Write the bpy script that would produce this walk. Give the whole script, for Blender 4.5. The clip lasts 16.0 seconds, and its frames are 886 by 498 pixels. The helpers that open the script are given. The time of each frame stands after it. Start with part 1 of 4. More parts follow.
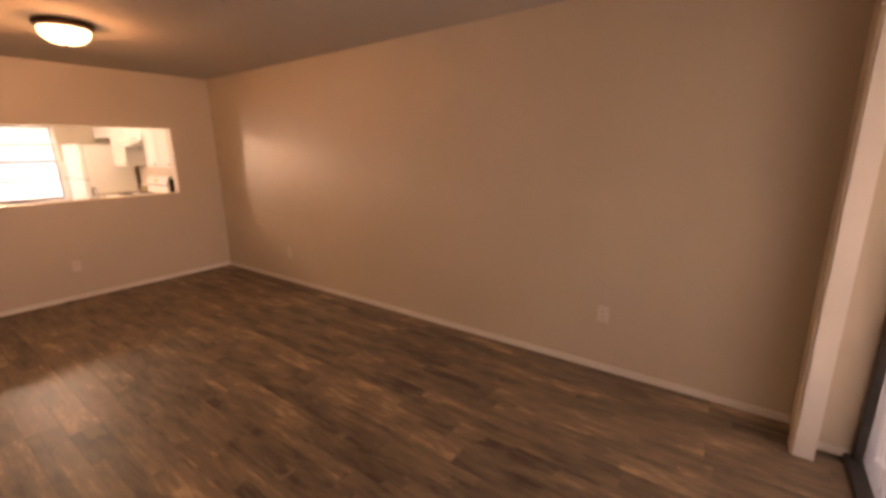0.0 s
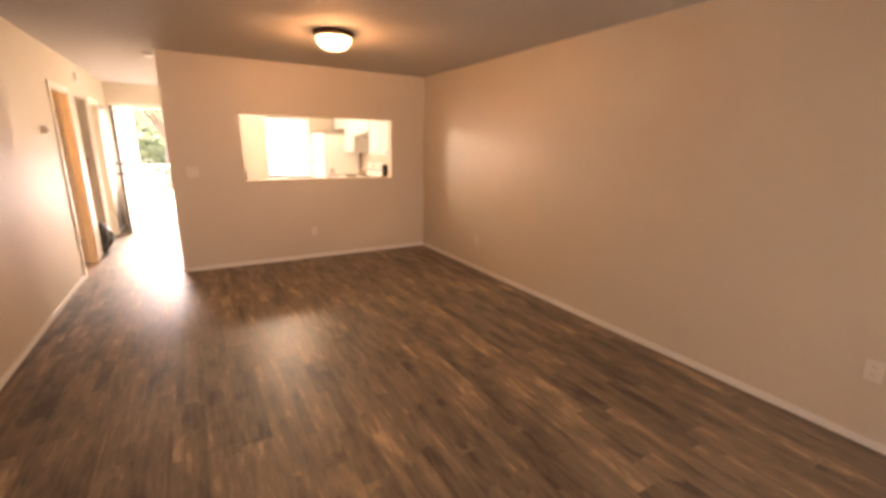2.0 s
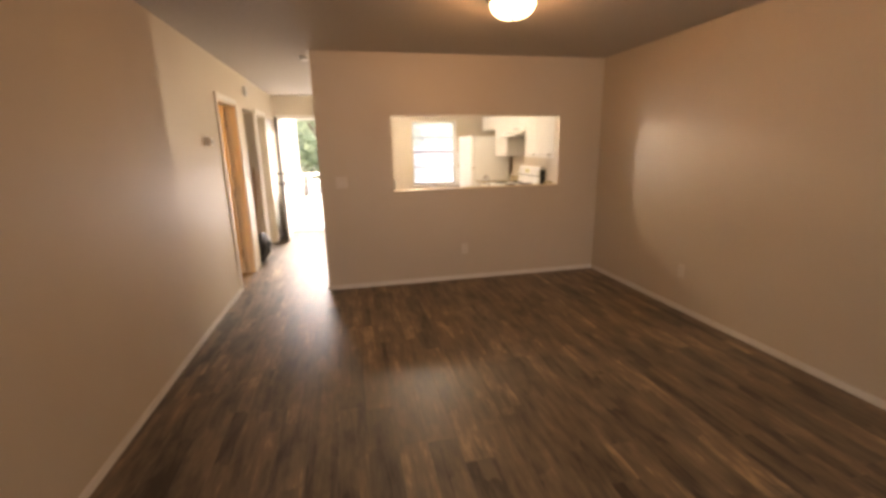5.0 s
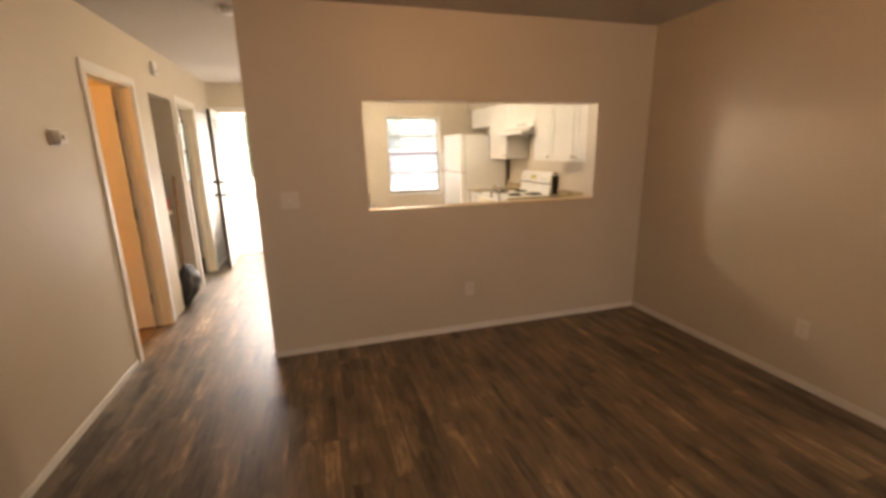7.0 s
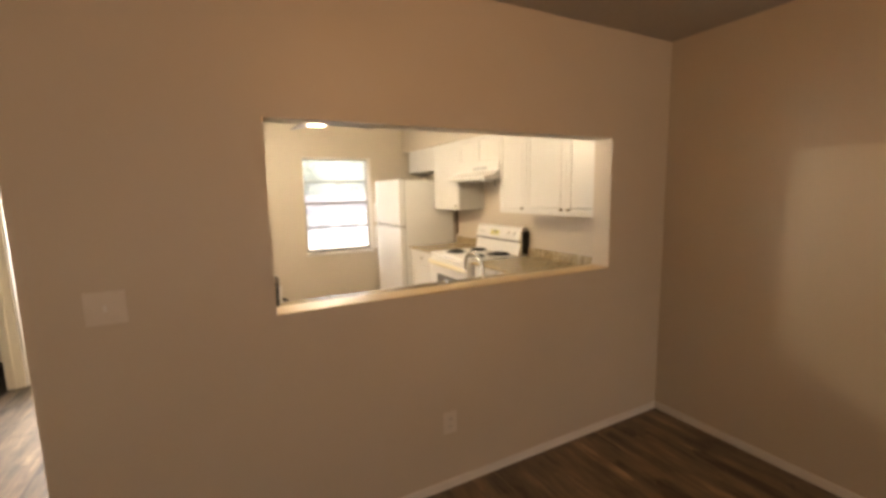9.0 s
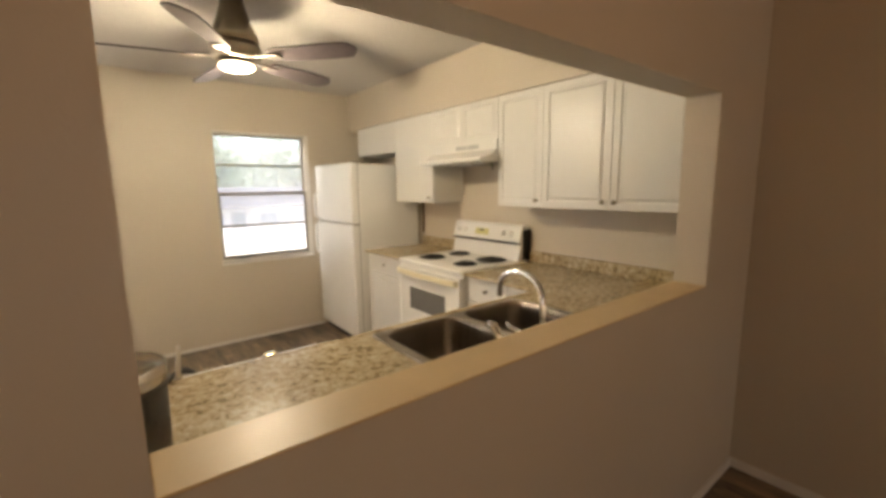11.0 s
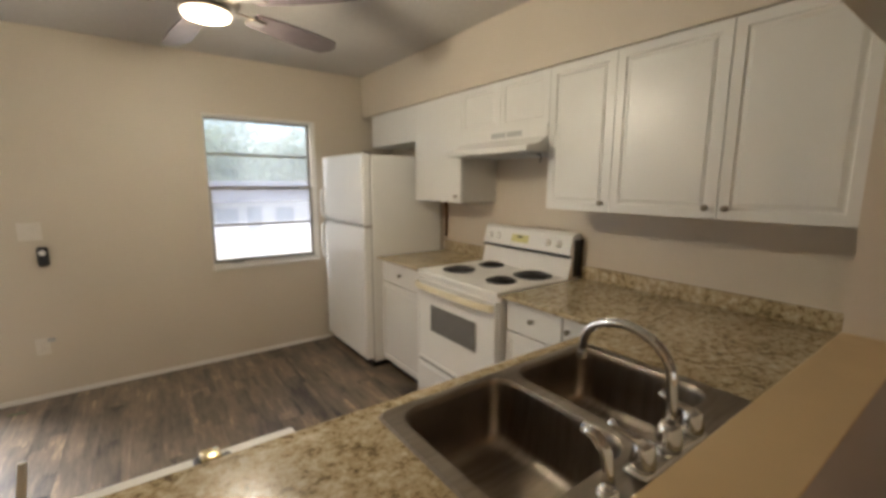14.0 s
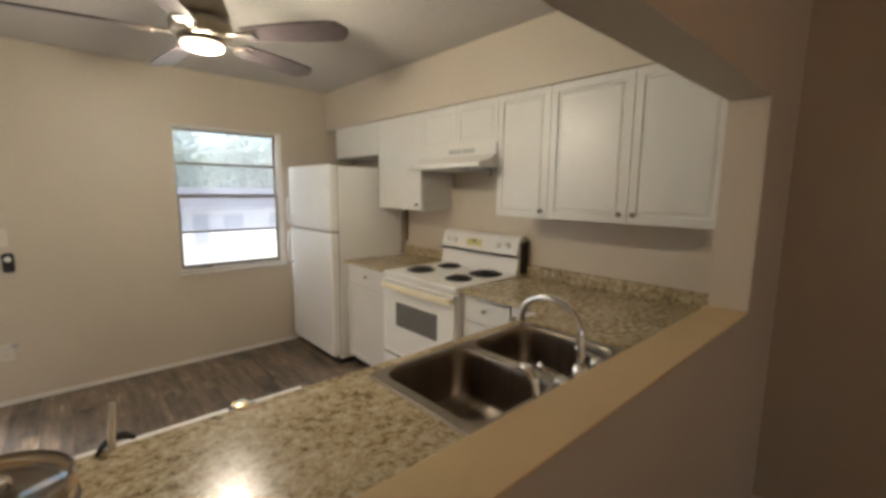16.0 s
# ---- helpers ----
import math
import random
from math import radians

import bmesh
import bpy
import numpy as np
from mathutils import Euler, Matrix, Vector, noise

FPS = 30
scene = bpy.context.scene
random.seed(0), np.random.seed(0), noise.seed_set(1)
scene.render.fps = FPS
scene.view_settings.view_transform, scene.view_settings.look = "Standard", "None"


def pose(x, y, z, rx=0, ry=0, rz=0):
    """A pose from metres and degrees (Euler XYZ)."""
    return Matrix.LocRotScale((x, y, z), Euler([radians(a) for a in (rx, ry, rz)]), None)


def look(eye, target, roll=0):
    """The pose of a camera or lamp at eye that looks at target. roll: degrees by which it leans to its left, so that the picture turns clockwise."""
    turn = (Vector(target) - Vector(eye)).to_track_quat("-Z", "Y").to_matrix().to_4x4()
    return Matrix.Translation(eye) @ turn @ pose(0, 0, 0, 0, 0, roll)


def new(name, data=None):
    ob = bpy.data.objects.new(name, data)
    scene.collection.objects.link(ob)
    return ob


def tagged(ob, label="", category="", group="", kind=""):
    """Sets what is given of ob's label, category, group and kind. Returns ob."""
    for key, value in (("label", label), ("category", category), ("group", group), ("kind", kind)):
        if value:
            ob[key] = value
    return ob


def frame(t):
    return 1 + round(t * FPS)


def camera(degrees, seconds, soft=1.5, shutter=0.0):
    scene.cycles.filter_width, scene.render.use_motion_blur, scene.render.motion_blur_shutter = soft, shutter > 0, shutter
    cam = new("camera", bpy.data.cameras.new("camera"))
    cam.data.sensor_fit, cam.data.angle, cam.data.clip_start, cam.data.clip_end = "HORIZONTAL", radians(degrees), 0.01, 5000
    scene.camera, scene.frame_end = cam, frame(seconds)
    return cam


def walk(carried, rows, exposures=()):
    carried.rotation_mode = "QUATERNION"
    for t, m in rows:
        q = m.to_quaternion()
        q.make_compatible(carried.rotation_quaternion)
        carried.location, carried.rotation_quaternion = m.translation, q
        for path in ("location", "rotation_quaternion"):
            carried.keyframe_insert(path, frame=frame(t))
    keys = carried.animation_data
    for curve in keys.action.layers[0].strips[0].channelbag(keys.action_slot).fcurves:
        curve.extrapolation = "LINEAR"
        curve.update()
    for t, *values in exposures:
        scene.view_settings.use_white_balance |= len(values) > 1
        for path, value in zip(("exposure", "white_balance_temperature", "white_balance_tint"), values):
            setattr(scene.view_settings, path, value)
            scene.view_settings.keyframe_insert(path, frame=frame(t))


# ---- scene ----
cam = camera(93.2, 16.0, soft=3.5)

PATH = [
    (0, (0.163, 0.221, 1.549), (1.732, 1.369, 1.082), -0.8),
    (0.5, (0.215, 0.228, 1.506), (1.654, 1.541, 1.053), 0.5),
    (1, (0.217, 0.269, 1.491), (1.509, 1.719, 1.015), 1.5),
    (1.5, (0.103, 0.336, 1.512), (1.253, 1.9, 1.031), 1.3),
    (2, (0.06, 0.369, 1.524), (1.041, 2.044, 1.039), 1.0),
    (2.5, (-0.019, 0.408, 1.493), (0.797, 2.161, 0.986), 0.9),
    (3, (-0.043, 0.523, 1.527), (0.606, 2.343, 1.012), 0.6),
    (3.5, (-0.054, 0.671, 1.523), (0.443, 2.53, 0.979), -2.0),
    (4, (0.004, 0.888, 1.523), (0.449, 2.78, 1.053), -2.3),
    (6.5, (0.185, 2.52, 1.458), (0.625, 4.413, 0.985), 0.3),
    (7, (0.222, 2.898, 1.489), (0.77, 4.765, 1.025), -1.2),
    (7.5, (0.271, 3.248, 1.493), (0.81, 5.126, 1.067), -0.7),
    (8, (0.287, 3.598, 1.492), (0.994, 5.433, 1.129), -1.1),
    (8.5, (0.337, 3.886, 1.499), (1.202, 5.659, 1.17), -2.3),
    (9, (0.401, 4.227, 1.531), (1.326, 5.98, 1.265), -1.2),
    (9.5, (0.47, 4.528, 1.542), (1.492, 6.228, 1.287), -0.6),
    (10, (0.476, 4.831, 1.518), (1.598, 6.465, 1.253), -0.9),
    (12.5, (0.792, 5.765, 1.475), (2.04, 7.294, 1.153), -0.5),
    (13, (0.841, 5.832, 1.471), (2.045, 7.397, 1.151), -0.3),
    (13.5, (0.873, 5.866, 1.473), (2.041, 7.457, 1.148), 0.1),
    (14, (0.875, 5.87, 1.477), (2.036, 7.469, 1.165), 0.2),
    (14.5, (0.856, 5.857, 1.479), (2.017, 7.457, 1.173), 0.0),
    (15, (0.824, 5.822, 1.489), (2.037, 7.386, 1.201), 0.5),
    (15.5, (0.741, 5.741, 1.495), (2.045, 7.234, 1.23), 0.8),
    (16, (0.634, 5.645, 1.491), (1.966, 7.112, 1.217), 0.6),
]
EXPOSE = [(0, 2.83, 9800, 47), (0.5, 3.16, 9700, 46), (1.5, 3.40, 9200, 40), (2.5, 3.30, 8600, 33), (4.0, 2.88, 8000, 27), (7.0, 2.48, 8100, 23), (10.0, 2.20, 7800, 19), (12.4, 1.58, 6950, 16), (16.0, 1.47, 6500, 16)]
walk(cam, [(t, look(eye, target, roll)) for t, eye, target, roll in PATH], EXPOSE)

# ---- world and large lights ----
SUN_EL, SUN_ROT = 58.0, 215.0
world = bpy.data.worlds.new("world")
scene.world = world
world.use_nodes = True
wn = world.node_tree
sky = wn.nodes.new("ShaderNodeTexSky")
sky.sky_type = 'NISHITA'
sky.sun_disc = False
sky.sun_elevation, sky.sun_rotation = radians(SUN_EL), radians(SUN_ROT)
wn.nodes["Background"].inputs["Strength"].default_value = 0.15
wn.links.new(sky.outputs["Color"], wn.nodes["Background"].inputs["Color"])


def lamp(name, kind, power, color, matrix, size=0.1, size_y=None):
    data = bpy.data.lights.new(name, kind)
    data.energy, data.color = power, color
    if kind == 'AREA':
        data.shape, data.size, data.size_y = 'RECTANGLE', size, size_y
    elif kind == 'POINT':
        data.shadow_soft_size = size
    elif kind == 'SUN':
        data.angle = radians(0.5)
    ob = new(name, data)
    ob.matrix_world = matrix
    return ob


CEIL = 2.44
a, e = radians(SUN_ROT), radians(SUN_EL)
sun_from = Vector((math.sin(a) * math.cos(e), math.cos(a) * math.cos(e), math.sin(e)))
lamp("sun", 'SUN', 5.0, (1, 0.96, 0.88), look(sun_from * 50, (0, 0, 0)))
WARM = (1.0, 0.55, 0.25)
LIVING_W, FAN_W, BED_W, PORCH_W, DOOR_W, DEN_W = 4.2, 15.5, 14.5, 88.0, 3.5, 2.0
lamp("living_bulb", 'POINT', LIVING_W, WARM, pose(1.21, 4.26, CEIL - 0.080), 0.03)
lamp("fan_bulb", 'POINT', FAN_W, (0.98, 0.92, 0.70), pose(1.152, 7.80, 2.03), 0.06)
lamp("bedroom_bulb", 'POINT', BED_W, (1.0, 0.46, 0.09), pose(-2.6, 5.9, 2.2), 0.08)
# two hidden area lamps added to brighten the hall, in place of sky light
lamp("porch_sky_fill", 'AREA', PORCH_W, (0.94, 0.98, 1.0), look((-0.62, 10.35, 2.48), (-0.66, 7.6, 0.0)), 0.8, 0.5)
lamp("jamb_fill", 'AREA', DOOR_W, (0.88, 0.95, 1.0), look((-0.20, 9.70, 0.66), (-0.95, 7.0, 0.05)), 0.14, 1.2)
# unseen warm fill lamp added in the patio door opening
lamp("patio_warm_fill", 'AREA', 3.3, (1.0, 0.87, 0.73), look((1.40, -0.55, 1.15), (1.40, 3, 0.9)), 2.4, 1.7)
lamp("den_daylight", 'AREA', DEN_W, (0.72, 0.86, 1.0), look((-2.2, -0.55, 1.25), (-2.2, 3, 1.1)), 1.7, 1.3)


# ---- materials ----
def mat(name, color, rough=0.5, metal=0.0, var=0.0, scale=8.0, bump=0.0, bump_scale=200.0, stretch=(1, 1, 1), color2=None, spec=0.5, rough_var=0.0):
    m = bpy.data.materials.new(name)
    m.use_nodes = True
    nt = m.node_tree
    b = nt.nodes["Principled BSDF"]
    b.inputs["Roughness"].default_value = rough
    b.inputs["Metallic"].default_value = metal
    b.inputs["Specular IOR Level"].default_value = spec
    geo = nt.nodes.new("ShaderNodeNewGeometry")
    mp = nt.nodes.new("ShaderNodeMapping")
    mp.inputs["Scale"].default_value = stretch
    nt.links.new(geo.outputs["Position"], mp.inputs["Vector"])
    if var > 0 or color2:
        n = nt.nodes.new("ShaderNodeTexNoise")
        n.inputs["Scale"].default_value, n.inputs["Detail"].default_value = scale, 6
        nt.links.new(mp.outputs["Vector"], n.inputs["Vector"])
        r = nt.nodes.new("ShaderNodeValToRGB")
        c2 = color2 or tuple(c * (1 - var) for c in color)
        r.color_ramp.elements[0].position, r.color_ramp.elements[1].position = 0.3, 0.7
        r.color_ramp.elements[0].color, r.color_ramp.elements[1].color = (*c2, 1), (*color, 1)
        nt.links.new(n.outputs["Fac"], r.inputs["Fac"])
        nt.links.new(r.outputs["Color"], b.inputs["Base Color"])
        if rough_var:
            mr = nt.nodes.new("ShaderNodeMapRange")
            mr.inputs["To Min"].default_value, mr.inputs["To Max"].default_value = rough - rough_var, rough + rough_var
            nt.links.new(n.outputs["Fac"], mr.inputs["Value"])
            nt.links.new(mr.outputs["Result"], b.inputs["Roughness"])
    else:
        b.inputs["Base Color"].default_value = (*color, 1)
    if bump > 0:
        n2 = nt.nodes.new("ShaderNodeTexNoise")
        n2.inputs["Scale"].default_value, n2.inputs["Detail"].default_value = bump_scale, 3
        nt.links.new(mp.outputs["Vector"], n2.inputs["Vector"])
        bp = nt.nodes.new("ShaderNodeBump")
        bp.inputs["Strength"].default_value, bp.inputs["Distance"].default_value = bump, 0.004
        nt.links.new(n2.outputs["Fac"], bp.inputs["Height"])
        nt.links.new(bp.outputs["Normal"], b.inputs["Normal"])
    return m


def glow(name, color, strength):
    m = bpy.data.materials.new(name)
    m.use_nodes = True
    b = m.node_tree.nodes["Principled BSDF"]
    b.inputs["Base Color"].default_value = (0.9, 0.88, 0.82, 1)
    b.inputs["Emission Color"].default_value = (*color, 1)
    b.inputs["Emission Strength"].default_value = strength
    b.inputs["Roughness"].default_value = 0.3
    return m


def clear(name, tint=(1, 1, 1), rough=0.0, ior=1.45):
    m = bpy.data.materials.new(name)
    m.use_nodes = True
    b = m.node_tree.nodes["Principled BSDF"]
    b.inputs["Base Color"].default_value = (*tint, 1)
    b.inputs["Transmission Weight"].default_value = 1.0
    b.inputs["Roughness"].default_value = rough
    b.inputs["IOR"].default_value = ior
    return m


def plank_material():
    """Weathered oak vinyl: each plank has its own tone and grain, in strips and long streaks."""
    m = bpy.data.materials.new("vinyl_plank")
    m.use_nodes = True
    nt = m.node_tree
    L, N = nt.links.new, nt.nodes.new
    b = nt.nodes["Principled BSDF"]
    tc, oi = N("ShaderNodeTexCoord"), N("ShaderNodeObjectInfo")
    off = N("ShaderNodeVectorMath")
    off.operation = 'SCALE'
    comb = N("ShaderNodeCombineXYZ")
    L(oi.outputs["Random"], comb.inputs[0])
    L(oi.outputs["Random"], comb.inputs[1])
    L(oi.outputs["Random"], comb.inputs[2])
    L(comb.outputs[0], off.inputs[0])
    off.inputs["Scale"].default_value = 57.0
    add = N("ShaderNodeVectorMath")
    L(tc.outputs["Object"], add.inputs[0])
    L(off.outputs[0], add.inputs[1])

    def noise_at(sx, sy, detail, rough=0.6):
        mp, n = N("ShaderNodeMapping"), N("ShaderNodeTexNoise")
        mp.inputs["Scale"].default_value = (sx, sy, 1)
        L(add.outputs[0], mp.inputs["Vector"])
        L(mp.outputs[0], n.inputs["Vector"])
        n.inputs["Scale"].default_value, n.inputs["Detail"].default_value, n.inputs["Roughness"].default_value = 1.0, detail, rough
        return n
    broad, streak, fine, patch = noise_at(17, 2.6, 3), noise_at(38, 5.0, 4), noise_at(170, 9, 4), noise_at(9, 3.2, 3)
    # printed strips: narrow blocks, each with its own tone, with softened edges
    wob = N("ShaderNodeVectorMath")
    wob.operation = 'MULTIPLY_ADD'
    wn_ = noise_at(30, 9, 3)
    L(wn_.outputs["Color"], wob.inputs[0])
    wob.inputs[1].default_value = (0.030, 0.20, 0)
    L(add.outputs[0], wob.inputs[2])
    sep = N("ShaderNodeSeparateXYZ")
    L(wob.outputs[0], sep.inputs[0])

    def calc(op, a_, b_=None):
        k = N("ShaderNodeMath")
        k.operation = op
        for q, v_ in enumerate((a_, b_)):
            if v_ is None:
                continue
            if isinstance(v_, float):
                k.inputs[q].default_value = v_
            else:
                L(v_, k.inputs[q])
        return k.outputs[0]
    cx = calc('FLOOR', calc('MULTIPLY', sep.outputs[0], 13.2))
    w1d = N("ShaderNodeTexWhiteNoise")
    w1d.noise_dimensions = '1D'
    L(cx, w1d.inputs["W"])
    cy = calc('FLOOR', calc('ADD', calc('MULTIPLY', sep.outputs[1], 2.3), calc('MULTIPLY', w1d.outputs["Value"], 9.0)))
    cc = N("ShaderNodeCombineXYZ")
    L(cx, cc.inputs[0])
    L(cy, cc.inputs[1])
    w2d = N("ShaderNodeTexWhiteNoise")
    w2d.noise_dimensions = '2D'
    L(cc.outputs[0], w2d.inputs["Vector"])
    ramp = N("ShaderNodeValToRGB")
    el = ramp.color_ramp.elements
    el[0].position, el[0].color = 0.385, (0.052, 0.040, 0.031, 1)
    el[1].position, el[1].color = 0.625, (0.45, 0.322, 0.198, 1)
    for p, c in ((0.44, (0.112, 0.087, 0.065, 1)), (0.52, (0.180, 0.137, 0.097, 1)), (0.58, (0.245, 0.184, 0.126, 1))):
        x = ramp.color_ramp.elements.new(p)
        x.color = c

    def mixf(f, a_, b_):
        k = N("ShaderNodeMix")
        k.inputs[0].default_value = f
        L(a_, k.inputs[2])
        L(b_, k.inputs[3])
        return k.outputs[0]
    v = mixf(0.5, broad.outputs["Fac"], streak.outputs["Fac"])
    v = mixf(0.28, v, fine.outputs["Fac"])
    v = mixf(0.33, v, patch.outputs["Fac"])
    v = mixf(0.11, v, w2d.outputs["Value"])
    tone = N("ShaderNodeMapRange")
    tone.inputs["To Min"].default_value, tone.inputs["To Max"].default_value = -0.03, 0.03
    L(oi.outputs["Random"], tone.inputs["Value"])
    s = N("ShaderNodeMath")
    L(v, s.inputs[0])
    L(tone.outputs[0], s.inputs[1])
    L(s.outputs[0], ramp.inputs["Fac"])
    L(ramp.outputs["Color"], b.inputs["Base Color"])
    rr = N("ShaderNodeMapRange")
    rr.inputs["To Min"].default_value, rr.inputs["To Max"].default_value = 0.37, 0.51
    L(streak.outputs["Fac"], rr.inputs["Value"])
    L(rr.outputs[0], b.inputs["Roughness"])
    b.inputs["Specular IOR Level"].default_value = 0.45
    bp = N("ShaderNodeBump")
    bp.inputs["Strength"].default_value, bp.inputs["Distance"].default_value = 0.2, 0.0012
    L(fine.outputs["Fac"], bp.inputs["Height"])
    L(bp.outputs[0], b.inputs["Normal"])
    return m


def granite_material():
    """Speckled tan and brown stone-look laminate."""
    m = bpy.data.materials.new("granite_laminate")
    m.use_nodes = True
    nt = m.node_tree
    L, N = nt.links.new, nt.nodes.new
    b = nt.nodes["Principled BSDF"]
    geo = N("ShaderNodeNewGeometry")
    n1, n2, n3 = N("ShaderNodeTexNoise"), N("ShaderNodeTexNoise"), N("ShaderNodeTexNoise")
    for n, sc, d in ((n1, 36, 6), (n2, 100, 5), (n3, 6, 4)):
        n.inputs["Scale"].default_value, n.inputs["Detail"].default_value, n.inputs["Roughness"].default_value = sc, d, 0.7
        n.inputs["Distortion"].default_value = 0.2
        L(geo.outputs["Position"], n.inputs["Vector"])
    k = N("ShaderNodeMix")
    k.inputs[0].default_value = 0.38
    L(n1.outputs["Fac"], k.inputs[2])
    L(n2.outputs["Fac"], k.inputs[3])
    k2 = N("ShaderNodeMix")
    k2.inputs[0].default_value = 0.22
    L(k.outputs[0], k2.inputs[2])
    L(n3.outputs["Fac"], k2.inputs[3])
    r = N("ShaderNodeValToRGB")
    el = r.color_ramp.elements
    el[0].position, el[0].color = 0.36, (0.050, 0.038, 0.024, 1)
    el[1].position, el[1].color = 0.66, (0.66, 0.59, 0.46, 1)
    for p, c in ((0.425, (0.17, 0.122, 0.062, 1)), (0.48, (0.37, 0.285, 0.160, 1)), (0.55, (0.50, 0.42, 0.29, 1))):
        x = r.color_ramp.elements.new(p)
        x.color = c
    L(k2.outputs[0], r.inputs["Fac"])
    L(r.outputs["Color"], b.inputs["Base Color"])
    b.inputs["Roughness"].default_value = 0.22
    return m


M_WALL = mat("wall_paint", (0.57, 0.498, 0.400), 0.45, var=0.07, scale=1.3, bump=0.09, bump_scale=140, rough_var=0.06)
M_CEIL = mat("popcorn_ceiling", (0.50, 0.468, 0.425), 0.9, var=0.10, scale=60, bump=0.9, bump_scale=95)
M_TRIM = mat("trim_paint", (0.74, 0.71, 0.66), 0.4, var=0.08, scale=5, bump=0.05, bump_scale=60)
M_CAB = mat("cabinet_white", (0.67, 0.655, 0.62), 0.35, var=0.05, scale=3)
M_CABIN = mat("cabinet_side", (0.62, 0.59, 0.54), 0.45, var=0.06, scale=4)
M_ENAMEL = mat("appliance_enamel", (0.75, 0.745, 0.72), 0.36, var=0.04, scale=4, bump=0.04, bump_scale=220)
M_CREAM = mat("yellowed_plastic", (0.74, 0.67, 0.48), 0.4, var=0.10, scale=9)
M_IVORY = mat("ivory_plastic", (0.65, 0.595, 0.52), 0.4, var=0.05, scale=20)
M_PLATE = mat("white_plastic", (0.72, 0.70, 0.66), 0.35, var=0.04, scale=20)
M_GREY = mat("grey_plastic", (0.42, 0.42, 0.41), 0.4, var=0.1, scale=30)
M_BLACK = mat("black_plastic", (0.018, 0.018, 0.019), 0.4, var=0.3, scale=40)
M_BAG = mat("black_bag", (0.012, 0.012, 0.014), 0.38, var=0.3, scale=30, bump=0.8, bump_scale=28)
M_COIL = mat("burner_coil", (0.022, 0.020, 0.020), 0.5, var=0.3, scale=60)
M_CHROME = mat("chrome", (0.78, 0.77, 0.75), 0.10, 1.0)
M_STEEL = mat("brushed_steel", (0.33, 0.285, 0.24), 0.33, 1.0, var=0.28, scale=7, stretch=(1, 9, 1), bump=0.05, bump_scale=120)
M_BRASS = mat("bright_tab_metal", (0.80, 0.66, 0.42), 0.22, 1.0, var=0.1, scale=60)
M_NICKEL = mat("brushed_nickel", (0.34, 0.29, 0.23), 0.38, 1.0, var=0.1, scale=30)
M_BRONZE = mat("oiled_bronze", (0.10, 0.045, 0.02), 0.4, 0.8, var=0.2, scale=25)
M_BLADE = mat("fan_blade_wood", (0.105, 0.080, 0.082), 0.38, var=0.35, scale=10, stretch=(3, 3, 1))
M_DARKGLASS = mat("oven_glass", (0.16, 0.155, 0.15), 0.12, var=0.1, scale=12)
M_ALU = mat("aluminium_frame", (0.30, 0.28, 0.25), 0.4, 0.6, var=0.15, scale=18)
M_ALUDARK = mat("bronze_aluminium", (0.055, 0.05, 0.046), 0.4, 0.5, var=0.2, scale=18)
M_SUB = mat("subfloor", (0.035, 0.03, 0.026), 0.9, var=0.2, scale=6)
M_BEDFLOOR = mat("old_wood_floor", (0.30, 0.17, 0.08), 0.45, var=0.45, scale=3, stretch=(12, 1, 1))
M_BEDDOOR = mat("cream_door_paint", (0.70, 0.63, 0.50), 0.4, var=0.05, scale=4)
M_STICK = mat("broom_wood", (0.34, 0.19, 0.09), 0.5, var=0.3, scale=14)
M_RED = mat("red_plastic", (0.45, 0.03, 0.02), 0.4, var=0.2, scale=14)


def veiled_glass(name, veil):
    """Clear glass with a pale translucent veil mixed in as glare haze; scatters the daylight."""
    m = clear(name)
    nt = m.node_tree
    b = nt.nodes["Principled BSDF"]
    tr, mx = nt.nodes.new("ShaderNodeBsdfTranslucent"), nt.nodes.new("ShaderNodeMixShader")
    tr.inputs["Color"].default_value = (0.86, 0.90, 0.94, 1)
    n, mr = nt.nodes.new("ShaderNodeTexNoise"), nt.nodes.new("ShaderNodeMapRange")
    n.inputs["Scale"].default_value = 7.0
    mr.inputs["To Min"].default_value, mr.inputs["To Max"].default_value = veil * 0.7, veil * 1.3
    nt.links.new(n.outputs["Fac"], mr.inputs["Value"])
    nt.links.new(mr.outputs["Result"], mx.inputs["Fac"])
    nt.links.new(b.outputs[0], mx.inputs[1])
    nt.links.new(tr.outputs[0], mx.inputs[2])
    nt.links.new(mx.outputs[0], nt.nodes["Material Output"].inputs["Surface"])
    return m


M_GLASS = veiled_glass("window_glass", 0.23)
M_CUP = clear("clear_plastic", (0.93, 0.90, 0.85), 0.05)
M_CUP.node_tree.nodes["Principled BSDF"].inputs["Transmission Weight"].default_value = 0.96
M_LID = clear("tan_plastic", (0.78, 0.66, 0.50), 0.08)
M_LID.node_tree.nodes["Principled BSDF"].inputs["Transmission Weight"].default_value = 0.90
M_LAMP = glow("frosted_lamp_glass", (1.0, 0.74, 0.40), 1.3)
M_FANLAMP = glow("fan_lamp_glass", (1.0, 0.84, 0.60), 2.2)
M_SILL = mat("cream_sill_paint", (0.63, 0.47, 0.26), 0.42, var=0.08, scale=7, bump=0.08, bump_scale=70)
M_PLANK = plank_material()
M_STONE = granite_material()
M_DIAL = mat("dial_print", (0.30, 0.26, 0.20), 0.5, var=0.1, scale=40)
M_DISPLAY = mat("display_panel", (0.62, 0.58, 0.26), 0.4, var=0.1, scale=30)
